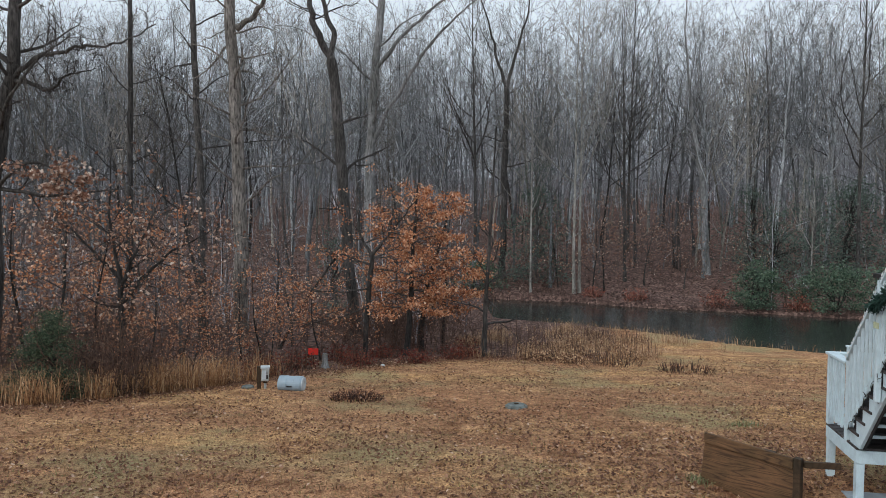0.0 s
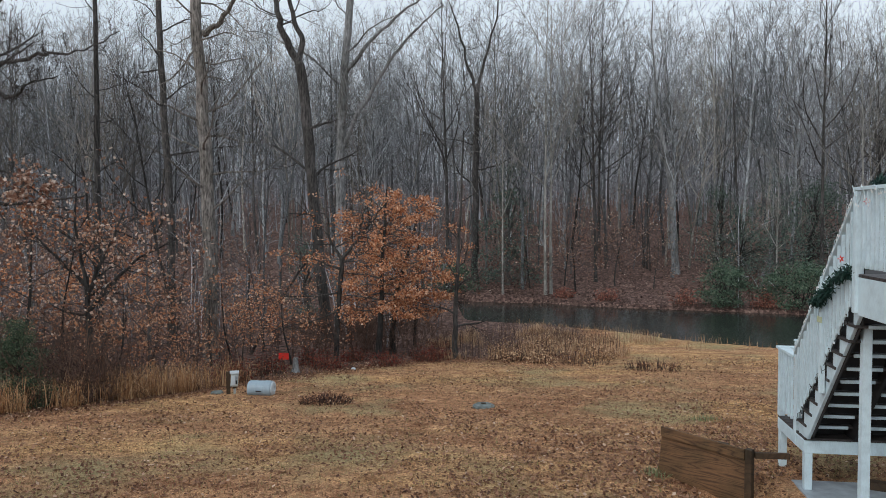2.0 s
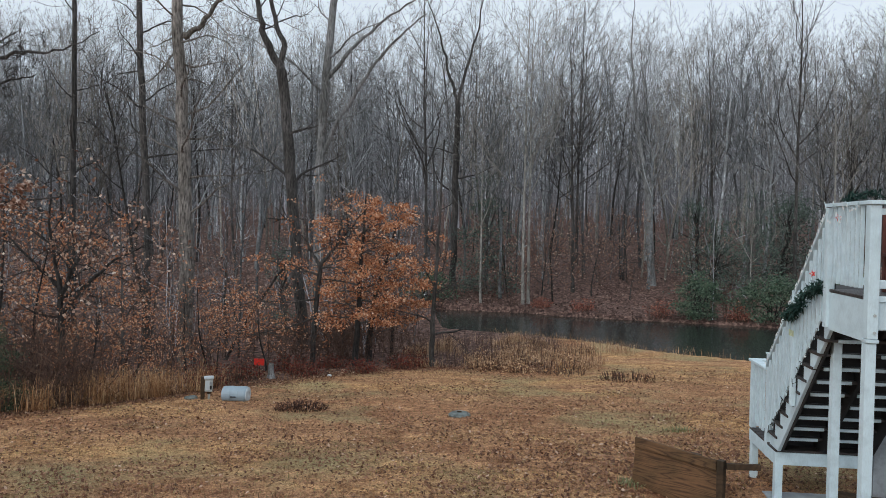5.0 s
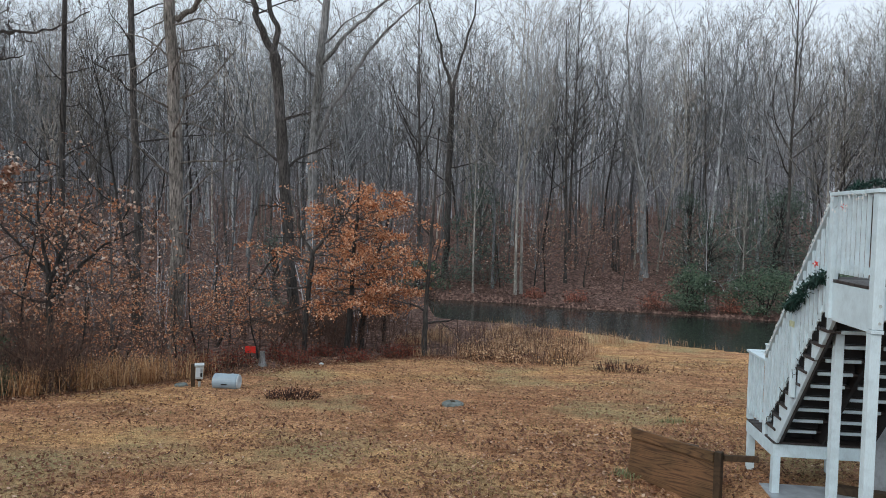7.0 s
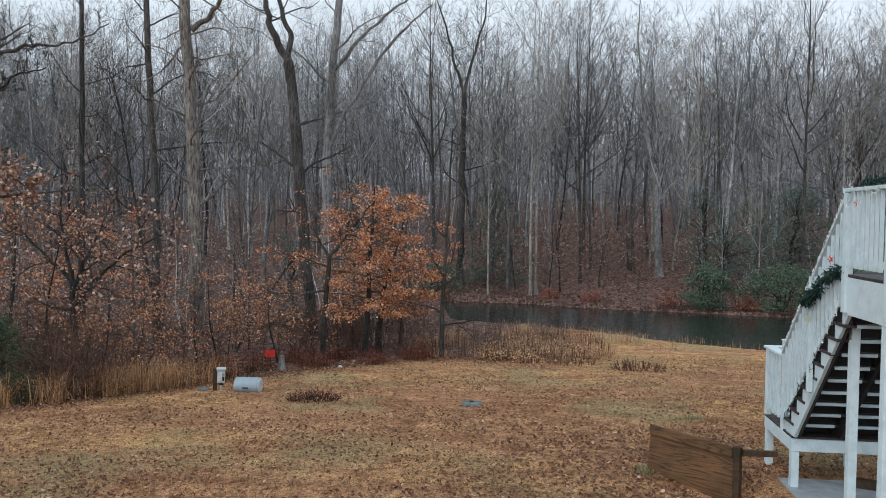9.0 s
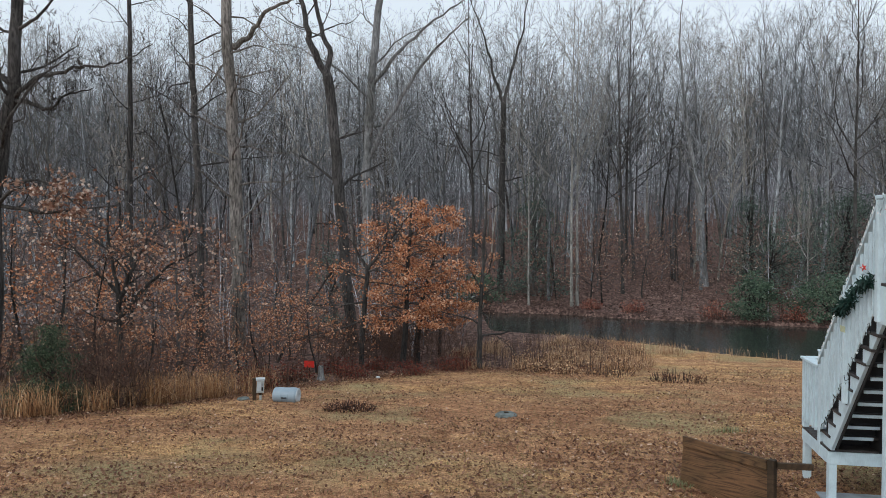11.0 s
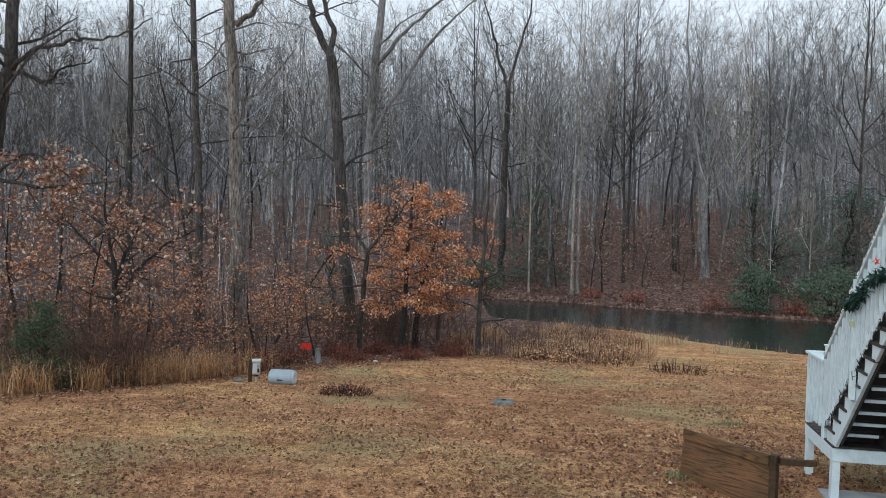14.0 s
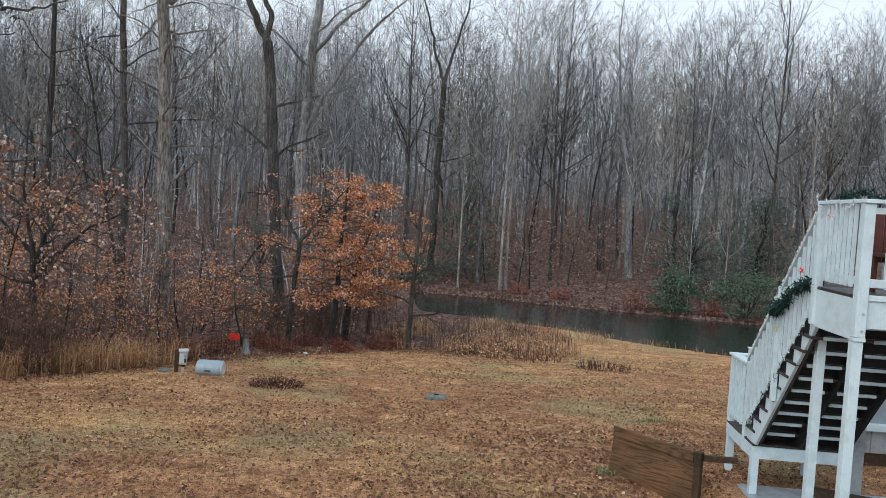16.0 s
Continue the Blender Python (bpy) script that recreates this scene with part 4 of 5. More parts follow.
evergreen("rhododendron", 46.5, 2.9, 3.2, 1.8, RHODO, "low evergreen shrub by the pond's end", 37, 0.14, 1800)
for hv, hw, hs, hk in ((47, 21.5, 5.5, 131), (49.5, 25.0, 7.0, 132), (52, 29.0, 6.5, 133), (55, 23.5, 6.0, 134)):
    evergreen("hemlock", hv, hw, hs * 0.8, hs, HAZY_GREEN, "soft green hemlock among the trunks of the far slope", hk, 0.13, 3400, 0.6)
evergreen("hemlock", 33.5, -4.6, 2.2, 4.2, HAZY_GREEN, "thin young hemlock inside the woods", 38, 0.1, 1500, 0.6)


# ---- dry grass, brush and fallen leaves ----
def blades(name, places, tall, lean, width, material, label, category, seed):
    """Many upright blades; places are rows of v, w."""
    r = np.random.default_rng(seed)
    v, w = places[:, 0], places[:, 1]
    n = len(v)
    base = np.stack([1 + CV * w - SV * v, 0.1 + SV * w + CV * v, height(v, w) - 0.01], -1)
    h = r.uniform(tall[0], tall[1], (n, 1))
    a = r.uniform(0, 6.28, n)
    off = np.stack([np.cos(a), np.sin(a), np.zeros(n)], -1) * h * np.abs(r.normal(0, lean, (n, 1)))
    side = np.stack([-np.sin(a), np.cos(a), np.zeros(n)], -1) * width
    mid = base + off * 0.3 + np.array((0, 0, 0.62)) * h
    top = base + off + np.array((0, 0, 1.0)) * np.maximum(h - 0.35 * np.linalg.norm(off, axis=1)[:, None], 0.5 * h)
    verts = np.stack([base - side, base + side, mid + side * 0.8, mid - side * 0.8, top + side * 0.25, top - side * 0.25], 1).reshape(-1, 3)
    i = np.arange(n)[:, None] * 6
    s = Soup()
    if tall[1] < 0.1:
        s.add(verts[(np.arange(n)[:, None] * 6 + np.array((0, 1, 4, 5))).ravel()], np.arange(4 * n).reshape(-1, 4))
    else:
        s.add(verts, np.concatenate([i + np.array((0, 1, 2, 3)), i + np.array((3, 2, 4, 5))]))
    tagged(new(name, s.mesh(name, material)), label, category, kind="stuff")


def clumped(r, n, v0, v1, w0, w1, clumps, spread, keep=None):
    c = np.stack([r.uniform(v0, v1, clumps), r.uniform(w0, w1, clumps)], -1)
    share = r.gamma(0.45, 1.0, clumps)
    p = c[r.choice(clumps, n, p=share / share.sum())] + r.normal(0, spread, (n, 2))
    return p if keep is None else p[keep(p[:, 0], p[:, 1])]


def behind_edge(lo, hi):
    return lambda v, w: (v > np.interp(w, EDGE_W, EDGE_V) + lo) & (v < np.interp(w, EDGE_W, EDGE_V) + hi) & (pond_depth(v, w) < -0.2)


r = np.random.default_rng(70)
blades("tall_dry_grass", clumped(r, 42000, 13.5, 20.3, -16, -3.7, 340, 0.19, behind_edge(0.1, 1.8)), (0.1, 0.9), 0.8, 0.005, SEDGE, "tall tan broomsedge along the edge of the woods", "grass", 71)
in_weeds = lambda v, w: (r.uniform(size=len(v)) < np.interp(w, [1.5, 5, 7, 11], [0.95, 0.9, 0.65, 0.15])) & (v > np.interp(w, [1.5, 3, 5, 6.2, 7, 8], [24.3, 23.6, 22.5, 22.6, 23.8, 25.8])) & (pond_depth(v, w) < -0.1)
blades("dry_weeds", clumped(r, 12500, 21.5, 32, 0.9, 12, 130, 0.28, in_weeds), (0.08, 0.5), 1.0, 0.006, WEED, "tan dry weeds in loose clumps between the lawn and the pond", "weeds", 72)
blades("dead_stalks", clumped(r, 300, 22.5, 31, 1.5, 8, 120, 0.3, in_weeds), (0.4, 0.95), 0.25, 0.008, STEM, "thin dark dead stalks standing in the weeds", "weeds", 172)
shore_w = r.uniform(5, 24, 2800)
shore_v = np.interp(shore_w, NEAR_W, NEAR_V) + r.normal(-0.25, 0.35, 2800)
blades("shore_reeds", np.stack([shore_v, shore_w], -1), (0.08, 0.4), 0.5, 0.006, SEDGE, "thin fringe of dry reeds along the near shore", "reeds", 73)


def shrub_layer(name, places, tall, material, label, seed, thin=0.005):
    """Small bare branching shrubs; places are rows of v, w."""
    r = np.random.default_rng(seed)
    spec = dict(THIN, segs=(3, 3, 2), wander=(0.12, 0.2, 0.2), many=(7, 3), sides=(3, 2, 2), ratio=(0.55, 0.45), angle=((25, 75), (25, 65)), thin=thin)
    spec["from"] = (0.02, 0.2)
    kinds, s = [], Soup()
    for k in range(7):
        t = Soup()
        grow(t, t, [], r, (0, 0, -0.03), (r.normal(0, 0.25), r.normal(0, 0.25), 1), 1.0, 0.009, 0, spec)
        kinds.append((np.concatenate(t.v), np.concatenate(t.q)))
    for k, (v, w) in enumerate(places):
        co, q = kinds[k % 7]
        a, f = r.uniform(0, 6.28), r.uniform(*tall)
        s.add(np.stack([co[:, 0] * math.cos(a) - co[:, 1] * math.sin(a), co[:, 0] * math.sin(a) + co[:, 1] * math.cos(a), co[:, 2]], -1) * f + np.array(ground_at(v, w)), q)
    tagged(new(name, s.mesh(name, material)), label, "brush", kind="stuff")


shrub_layer("brush", clumped(r, 1500, 14, 36, -24, 2, 300, 0.5, behind_edge(0.3, 12)), (0.5, 1.9), STEM, "tangle of bare brown brush at the edge of the woods", 74)
shrub_layer("weed_stalks", clumped(r, 130, 22, 31, 1.5, 7.5, 90, 0.4, lambda v, w: (v > np.interp(w, [1.5, 3, 5, 6.2, 7.5], [24.5, 23.8, 22.5, 23, 27])) & (pond_depth(v, w) < -0.2)), (0.3, 0.8), STEM, "dry brown weed stalks beside the pond", 78)
shrub_layer("ridge_brush", np.stack([r.uniform(100, 200, 1100), r.uniform(-0.85, 0.75, 1100) * 180], -1), (3.5, 8.0), BARK_HAZY, "low bare thicket along the far ridge", 80, 0.008)
shrub_layer("bank_brush", clumped(r, 420, 39, 66, -24, 27, 260, 0.6, lambda v, w: (pond_depth(v, w) < -0.3) & (v > np.interp(w, FAR_W, FAR_V) - 0.2)), (0.5, 1.8), STEM, "bare brush on the far bank", 79)
# roots at the far waterline, set dense and dark to stand in for undercut shade
edge_w = r.uniform(5, 27, 480)
shrub_layer("bank_shade_roots", np.stack([np.interp(edge_w, FAR_W, FAR_V) + r.uniform(-0.35, 0.3, 480), edge_w], -1), (0.15, 0.5), DARK_STEM, "dark roots and dead stems standing in for the undercut's shade along the far waterline", 81, 0.012)
grass = np.stack([7 + 16.5 * r.uniform(0, 1, 90000) ** 1.3, r.uniform(-1, 1, 90000)], -1)
grass[:, 1] *= 0.62 * grass[:, 0] + 1.5
grass = grass[~((1 + CV * grass[:, 1] - SV * grass[:, 0] > 4.05) & (0.1 + SV * grass[:, 1] + CV * grass[:, 0] < 10.55))]
blades("lawn_grass", grass, (0.015, 0.08), 0.9, 0.005, BLADE, "short dormant straw-coloured lawn grass", "grass", 75)


def fallen(name, places, size, material, label, seed):
    r = np.random.default_rng(seed)
    v, w = places[:, 0], places[:, 1]
    n = len(v)
    base = np.stack([1 + CV * w - SV * v, 0.1 + SV * w + CV * v, height(v, w) + 0.012], -1)
    a = r.uniform(0, 6.28, n)
    along = np.stack([np.cos(a), np.sin(a), r.normal(0.1, 0.35, n)], -1) * size * r.uniform(0.6, 1.3, (n, 1))
    across = np.stack([-np.sin(a), np.cos(a), r.normal(0.0, 0.35, n)], -1) * size * 0.42
    s = Soup()
    s.cards(base, along, across)
    tagged(new(name, s.mesh(name, material)), label, "leaves", kind="stuff")


n = 64000
lawn_v = 7 + 17 * r.uniform(0, 1, n) ** 1.1
lawn_w = r.uniform(-0.62, 0.6, n) * (lawn_v + 2)
patch = ripple(lawn_v * 1.3 + 4, lawn_w * 1.3) + r.normal(0, 0.9, n)
some = np.stack([lawn_v, lawn_w], -1)[patch > 0.1]
near_stairs = np.stack([r.normal(10.3, 1.4, 4200), r.normal(4.0, 1.6, 4200)], -1)
on_slab = 1 + CV * near_stairs[:, 1] - SV * near_stairs[:, 0] > 4.05
near_stairs = near_stairs[~(on_slab & (0.1 + SV * near_stairs[:, 1] + CV * near_stairs[:, 0] < 10.4))]
edge_w = r.uniform(-14, 6, 13000)
edge = np.stack([np.interp(edge_w, EDGE_W, EDGE_V) + r.normal(0.0, 0.55, 13000), edge_w], -1)
slab = (1 + CV * some[:, 1] - SV * some[:, 0] > 4.05) & (0.1 + SV * some[:, 1] + CV * some[:, 0] < 10.55)
some = some[~slab]
fallen("fallen_leaves", np.concatenate([some, near_stairs, edge]), 0.056, LITTER, "scattered brown oak and beech leaves on the lawn", 76)
hill = np.stack([44 + 70 * r.uniform(0, 1, 20000) ** 1.3, r.uniform(-0.55, 0.58, 20000)], -1)
hill[:, 1] *= hill[:, 0]
hill = hill[pond_depth(hill[:, 0], hill[:, 1]) < -0.8]
fallen("leaf_litter", hill, 0.18, LITTER_DULL, "deep red-brown leaf litter on the wooded slope", 77)


# ---- deck, stairs and landing ----
RISE, RUN = 0.185, 0.19
LX0, LX1, LY0, LY1, LZ = 4.24, 5.42, 10.03, 11.18, -0.175
DX0, DX1, DY0, DY1, DZ = 4.24, 7.6, 7.47, 8.42, 2.03
GROUND_Z = -0.86


def upright(x, y, z0, z1, w, d=None):
    d = w if d is None else d
    return block((x - w / 2, y - d / 2, z0), (x + w / 2, y + d / 2, z1))


def balusters(parent, ends, z_low, z_top, gap=0.12, size=0.03):
    """Square balusters between two places; the heights may differ from end to end."""
    (xa, ya), (xb, yb) = ends
    run = math.hypot(xb - xa, yb - ya)
    n = max(1, round(run / gap))
    for k in range(1, n):
        f = k / n
        x, y = xa + (xb - xa) * f, ya + (yb - ya) * f
        part("baluster", upright(x, y, z_low[0] + (z_low[1] - z_low[0]) * f, z_top[0] + (z_top[1] - z_top[0]) * f, size), WHITE, parent, bevel=0)


def landing():
    ob = empty("stair_landing", (0, 0, 0), "white-painted wooden stair landing on short posts with a railing", "deck")
    n = 8
    for k in range(n):
        y0 = LY0 + (LY1 - LY0) * k / n
        part("floor_board", block((LX0, y0 + 0.004, LZ - 0.03), (LX1, y0 + (LY1 - LY0) / n - 0.004, LZ)), TREAD_WOOD, ob)
    for lo, hi in (((LX0, LY0 - 0.002, -0.37), (LX1, LY0 + 0.038, LZ - 0.033)), ((LX0, LY1 - 0.038, -0.37), (LX1, LY1 + 0.002, LZ - 0.033)),
                   ((LX0 - 0.002, LY0 + 0.041, -0.37), (LX0 + 0.038, LY1 - 0.041, LZ - 0.033)), ((LX1 - 0.038, LY0 + 0.041, -0.37), (LX1 + 0.002, LY1 - 0.041, LZ - 0.033))):
        part("rim_beam", block(lo, hi), WHITE, ob)
    for x, y in ((LX0 + 0.055, LY0 + 0.055), (LX0 + 0.055, LY1 - 0.055), (LX1 - 0.055, LY1 - 0.055)):
        part("post", upright(x, y, GROUND_Z - 0.15, -0.373, 0.095), WHITE, ob)
    part("post", upright(LX1 + 0.14, LY0 + 0.16, GROUND_Z - 0.15, 0.25, 0.2), GREY_PAINT, ob, "grey-painted square post")
    part("newel_post", upright(LX0 + 0.04, 10.42, -0.37, 0.99, 0.095), WHITE, ob)
    part("post_cap", upright(LX0 + 0.04, 10.42, 0.992, 1.012, 0.115), WHITE, ob)
    part("corner_post", upright(LX0 + 0.035, LY1 - 0.035, LZ, 0.77, 0.08), WHITE, ob)
    part("corner_post", upright(LX1 - 0.035, LY1 - 0.035, LZ, 0.77, 0.08), WHITE, ob)
    part("top_rail", block((LX0 - 0.03, 10.475, 0.772), (LX0 + 0.11, LY1 + 0.03, 0.806)), WHITE, ob)
    part("top_rail", block((LX0 + 0.113, LY1 - 0.11, 0.772), (LX1 + 0.03, LY1 + 0.03, 0.806)), WHITE, ob)
    part("bottom_rail", block((LX0 + 0.008, 10.475, -0.03), (LX0 + 0.046, LY1 - 0.08, 0.05)), WHITE, ob)
    part("bottom_rail", block((LX0 + 0.08, LY1 - 0.046, -0.03), (LX1 - 0.08, LY1 - 0.008, 0.05)), WHITE, ob)
    balusters(ob, ((LX0 + 0.0, 10.45), (LX0 + 0.0, LY1 - 0.05)), (-0.07, -0.07), (0.77, 0.77), 0.12)
    balusters(ob, ((LX0 + 0.08, LY1), (LX1 - 0.05, LY1)), (-0.08, -0.08), (0.77, 0.77), 0.1)
    return ob


def stringer(x0, x1):
    """A notched stair board from the landing up to the deck."""
    top = []
    for k in range(10):
        y, z = 10.29 - RUN * k, RISE * k
        top += [(y, z - RISE), (y, z - 0.036)]
    top.append((8.43, RISE * 9 - 0.036))
    line = top + [(8.43, 1.58), (9.97, LZ + 0.002), (10.29, LZ + 0.002)]
    bm = bmesh.new()
    a = [bm.verts.new((x0, y, z)) for y, z in line[1:]]
    b = [bm.verts.new((x1, y, z)) for y, z in line[1:]]
    bm.faces.new(a)
    bm.faces.new(b[::-1])
    for i in range(len(a)):
        j = (i + 1) % len(a)
        bm.faces.new((a[j], a[i], b[i], b[j]))
    bmesh.ops.recalc_face_normals(bm, faces=bm.faces[:])
    return bm


def stairs():
    ob = empty("stair_flight", (0, 0, 0), "steep white deck stairs with dark risers and weathered treads", "stairs")
    part("stringer", stringer(LX0 + 0.012, LX0 + 0.05), WHITE, ob, bevel=0.002)
    part("stringer", stringer(LX0 + 0.56, LX0 + 0.6), DARK_WOOD, ob, "dark middle stringer", bevel=0)
    part("stringer", stringer(LX1 - 0.05, LX1 - 0.012), DARK_WOOD, ob, "dark outer stringer", bevel=0)
    # thin sheet added to darken the stringer's inner face
    part("dark_inner_sheet", slanted(LX0 + 0.053, LX0 + 0.07, (9.9, LZ + 0.24), (8.45, 1.7), 0.2), DARK_WOOD, ob, "added dark sheet against the stringer's inner face", bevel=0)
    for k in range(10):
        y, z = 10.0 - RUN * k, RISE * k
        back = max(y, 8.43)
        part("tread", block((LX0 - 0.004, back, z - 0.032), (LX1 + 0.02, y + 0.325, z)), TREAD_WOOD, ob)
        if k < 9:
            for x0, x1 in ((LX0 + 0.12, LX0 + 0.5), (LX0 + 0.64, LX1 - 0.1)):
                part("tread_edge", block((x0, y - 0.022, z - 0.036), (x1, y - 0.003, z + 0.004)), WHITE, ob, "white-painted strip behind the tread")
    for k in range(10):
        y, z = 10.0 - RUN * k, RISE * k
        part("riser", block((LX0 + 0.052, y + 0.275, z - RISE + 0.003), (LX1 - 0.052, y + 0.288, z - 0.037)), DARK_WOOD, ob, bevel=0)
    # made-up sheet that keeps the gaps over the treads dark
    part("outer_dark_sheet", slanted(LX1 + 0.022, LX1 + 0.04, (10.32, 0.42), (8.46, 2.2), 0.42), DARK_WOOD, ob, "added dark sheet on the outer side behind the tread gaps", bevel=0)
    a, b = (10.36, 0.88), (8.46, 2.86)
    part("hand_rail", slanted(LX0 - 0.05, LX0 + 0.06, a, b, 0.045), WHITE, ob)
    # added near-black sheet in place of the shade between treads and balusters
    part("inner_shade_sheet", slanted(LX0 + 0.053, LX0 + 0.07, (10.3, 0.25), (8.46, 2.09), 0.45), DARK_WOOD, ob, "dark sheet standing in for the risers' shade behind the balusters", bevel=0)
    part("lower_rail", slanted(LX0 - 0.008, LX0 + 0.008, (10.36, 0.03), (8.46, 1.93), 0.08), WHITE, ob, bevel=0)
    balusters(ob, ((LX0 - 0.018, 10.38), (LX0 - 0.018, 8.46)), (-0.09, 1.78), (0.82, 2.8), 0.118)
    part("rail_post", upright(LX0 - 0.03, 9.38, 0.55, 1.93, 0.06), WHITE, ob)
    return ob


def deck():
    ob = empty("upper_deck", (0, 0, 0), "white-painted raised wooden deck with square balusters on tall posts", "deck")
    n = 7
    for k in range(n):
        y0 = DY0 + (DY1 - DY0) * k / n
        part("floor_board", block((DX0 - 0.02, y0 + 0.004, DZ - 0.032), (DX1, y0 + (DY1 - DY0) / n - 0.004, DZ)), TREAD_WOOD, ob)
    part("side_beam", block((DX0 - 0.02, DY0 + 0.053, 1.6), (DX0 + 0.02, DY1 - 0.0, DZ - 0.035)), WHITE, ob)
    part("front_beam", block((DX0 + 0.061, DY0, 1.72), (DX1, DY0 + 0.04, DZ - 0.035)), WHITE, ob)
    part("front_trim", block((DX0 + 0.061, DY0 - 0.022, 1.985), (DX1, DY0 - 0.003, DZ + 0.01)), WHITE, ob)
    part("back_beam", block((DX0 + 0.023, DY1 - 0.04, 1.6), (DX1, DY1, DZ - 0.035)), WHITE, ob)
    for k in range(5):
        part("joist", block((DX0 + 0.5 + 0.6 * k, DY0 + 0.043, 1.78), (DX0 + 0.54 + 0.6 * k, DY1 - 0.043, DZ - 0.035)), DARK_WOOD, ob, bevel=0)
    part("corner_post", upright(DX0 + 0.008, DY0 + 0.0, 1.64, 2.895, 0.1), WHITE, ob)
    part("post_block", upright(DX0 + 0.008, DY0 + 0.0, 1.6, 1.637, 0.112), WHITE, ob)
    part("tall_post", upright(DX0 + 0.005, DY0 + 0.01, GROUND_Z - 0.2, 1.597, 0.095), WHITE, ob)
    part("tall_post", upright(DX0 + 0.175, 8.66, GROUND_Z - 0.2, 1.6, 0.092), WHITE, ob)
    part("stair_post", upright(DX0 - 0.01, DY1 + 0.01, 1.62, 2.89, 0.085), WHITE, ob)
    for x in (5.75, 7.2):
        part("rail_post", upright(x, DY0 + 0.0, DZ, 2.89, 0.09), WHITE, ob)
    for x in (6.2, 7.5):
        part("tall_post", upright(x, DY0 + 0.03, GROUND_Z - 0.2, 1.717, 0.14), WHITE, ob)
    part("top_rail", block((DX0 - 0.055, DY0 - 0.08, 2.897), (DX0 + 0.105, DY1 + 0.06, 2.934)), WHITE, ob)
    part("top_rail", block((DX0 + 0.108, DY0 - 0.08, 2.897), (DX1, DY0 + 0.08, 2.934)), WHITE, ob)
    part("bottom_rail", block((DX0 - 0.01, DY0 + 0.053, 2.13), (DX0 + 0.028, DY1 - 0.06, 2.2)), WHITE, ob)
    part("bottom_rail", block((DX0 + 0.061, DY0 - 0.02, 2.11), (DX1, DY0 + 0.02, 2.19)), WHITE, ob)
    part("upper_rail", block((DX0 + 0.061, DY0 - 0.02, 2.8), (DX1, DY0 + 0.02, 2.86)), WHITE, ob)
    balusters(ob, ((DX0 - 0.026, DY0 + 0.05), (DX0 - 0.026, DY1 - 0.05)), (2.1, 2.1), (2.895, 2.895), 0.1)
    balusters(ob, ((DX0 + 0.06, DY0), (DX1, DY0)), (2.1, 2.1), (2.895, 2.895), 0.16)
    for z in (1.7, 1.86):
        bm = cylinder(0.014, 0, 0.012, 8)
        bmesh.ops.rotate(bm, verts=bm.verts[:], matrix=Matrix.Rotation(radians(90), 3, "X"))
        bmesh.ops.translate(bm, verts=bm.verts[:], vec=(DX0 + 0.02, DY0 - 0.051, z))
        part("bolt", bm, BOX_GREY, ob, bevel=0)
    return ob


landing()
stairs()
deck()

# the patio under the deck and the shed beyond it
slab = part("patio_slab", block((4.2, 1.5, GROUND_Z - 0.25), (12, 10.4, GROUND_Z + 0.02)), CONCRETE, None)
tagged(slab, "wet grey concrete patio under the deck", "patio", kind="structure")
shed = empty("garden_shed", (6.05, 12.0, 0), "grey-painted shed with a white-framed window standing on timber skids", "shed")
for k in range(9):
    part("siding_board", block((0.0 + 0.3 * k, 0.0, -0.72), (0.294 + 0.3 * k, 0.03, 1.6)), GREY_PAINT, shed)
part("body", block((0.0, 0.033, -0.72), (2.7, 2.2, 1.6)), GREY_PAINT, shed)
part("skid", block((-0.05, 0.05, -1.0), (2.75, 0.2, -0.722)), TIMBER, shed)
part("skid", block((-0.05, 1.9, -1.0), (2.75, 2.05, -0.722)), TIMBER, shed)
win = part("window", block((0.36, -0.02, -0.25), (1.1, -0.003, 0.75)), GLASS, shed)
part("sill", block((0.26, -0.09, -0.36), (1.2, -0.003, -0.253)), WHITE, win)
for x0, x1, z0, z1 in ((0.3, 0.357, -0.25, 0.8), (1.103, 1.16, -0.25, 0.8), (0.36, 1.1, 0.753, 0.8), (0.36, 1.1, 0.2, 0.24)):
    part("frame", block((x0, -0.035, z0), (x1, -0.021, z1)), WHITE, win)
roof = block((-0.15, -0.15, 1.603), (2.85, 2.35, 1.68))
part("roof", roof, DARK_WOOD, shed)


# ---- holiday trim on the rails ----
def garland(name, pts, thick, seed, label, drop=0.0, count=900):
    r = np.random.default_rng(seed)
    p = np.array(pts, float)
    base = Vector(p[0])
    f = np.linspace(0, 1, 40)
    t = np.linspace(0, 1, len(p))
    line = np.stack([np.interp(f, t, p[:, k]) for k in range(3)], -1) - p[0]
    line[:, 2] -= drop * np.sin(f * math.pi)
    ob = empty(name, base, label, "garland")
    core = Soup()
    core.tube(line, np.full(40, 0.008), 5)
    piece("wire", core.mesh("wire", BLACK), ob)
    knots = r.uniform(0, 1, 15)
    near = np.abs(f[:, None] - knots[None, :]).min(1)
    odds = np.exp(-(near / 0.03) ** 2) + 0.4
    line[:, 2] -= 0.03 * np.exp(-(near / 0.03) ** 2) * (drop > 0)
    tips = [(line[k], None) for k in r.choice(40, count, p=odds / odds.sum())]
    piece("needles", leaves(tips, r, 3, thick, thick * 0.42, 0.25, 1.0, 0.11).mesh("needles", PINE), ob)
    return ob


garland("garland", [(4.15, 9.5, 1.6), (4.14, 9.2, 1.78), (4.15, 8.85, 2.0), (4.17, 8.5, 2.08)], 0.075, 51, "artificial pine garland wound along the stair rail", 0.06, 330)
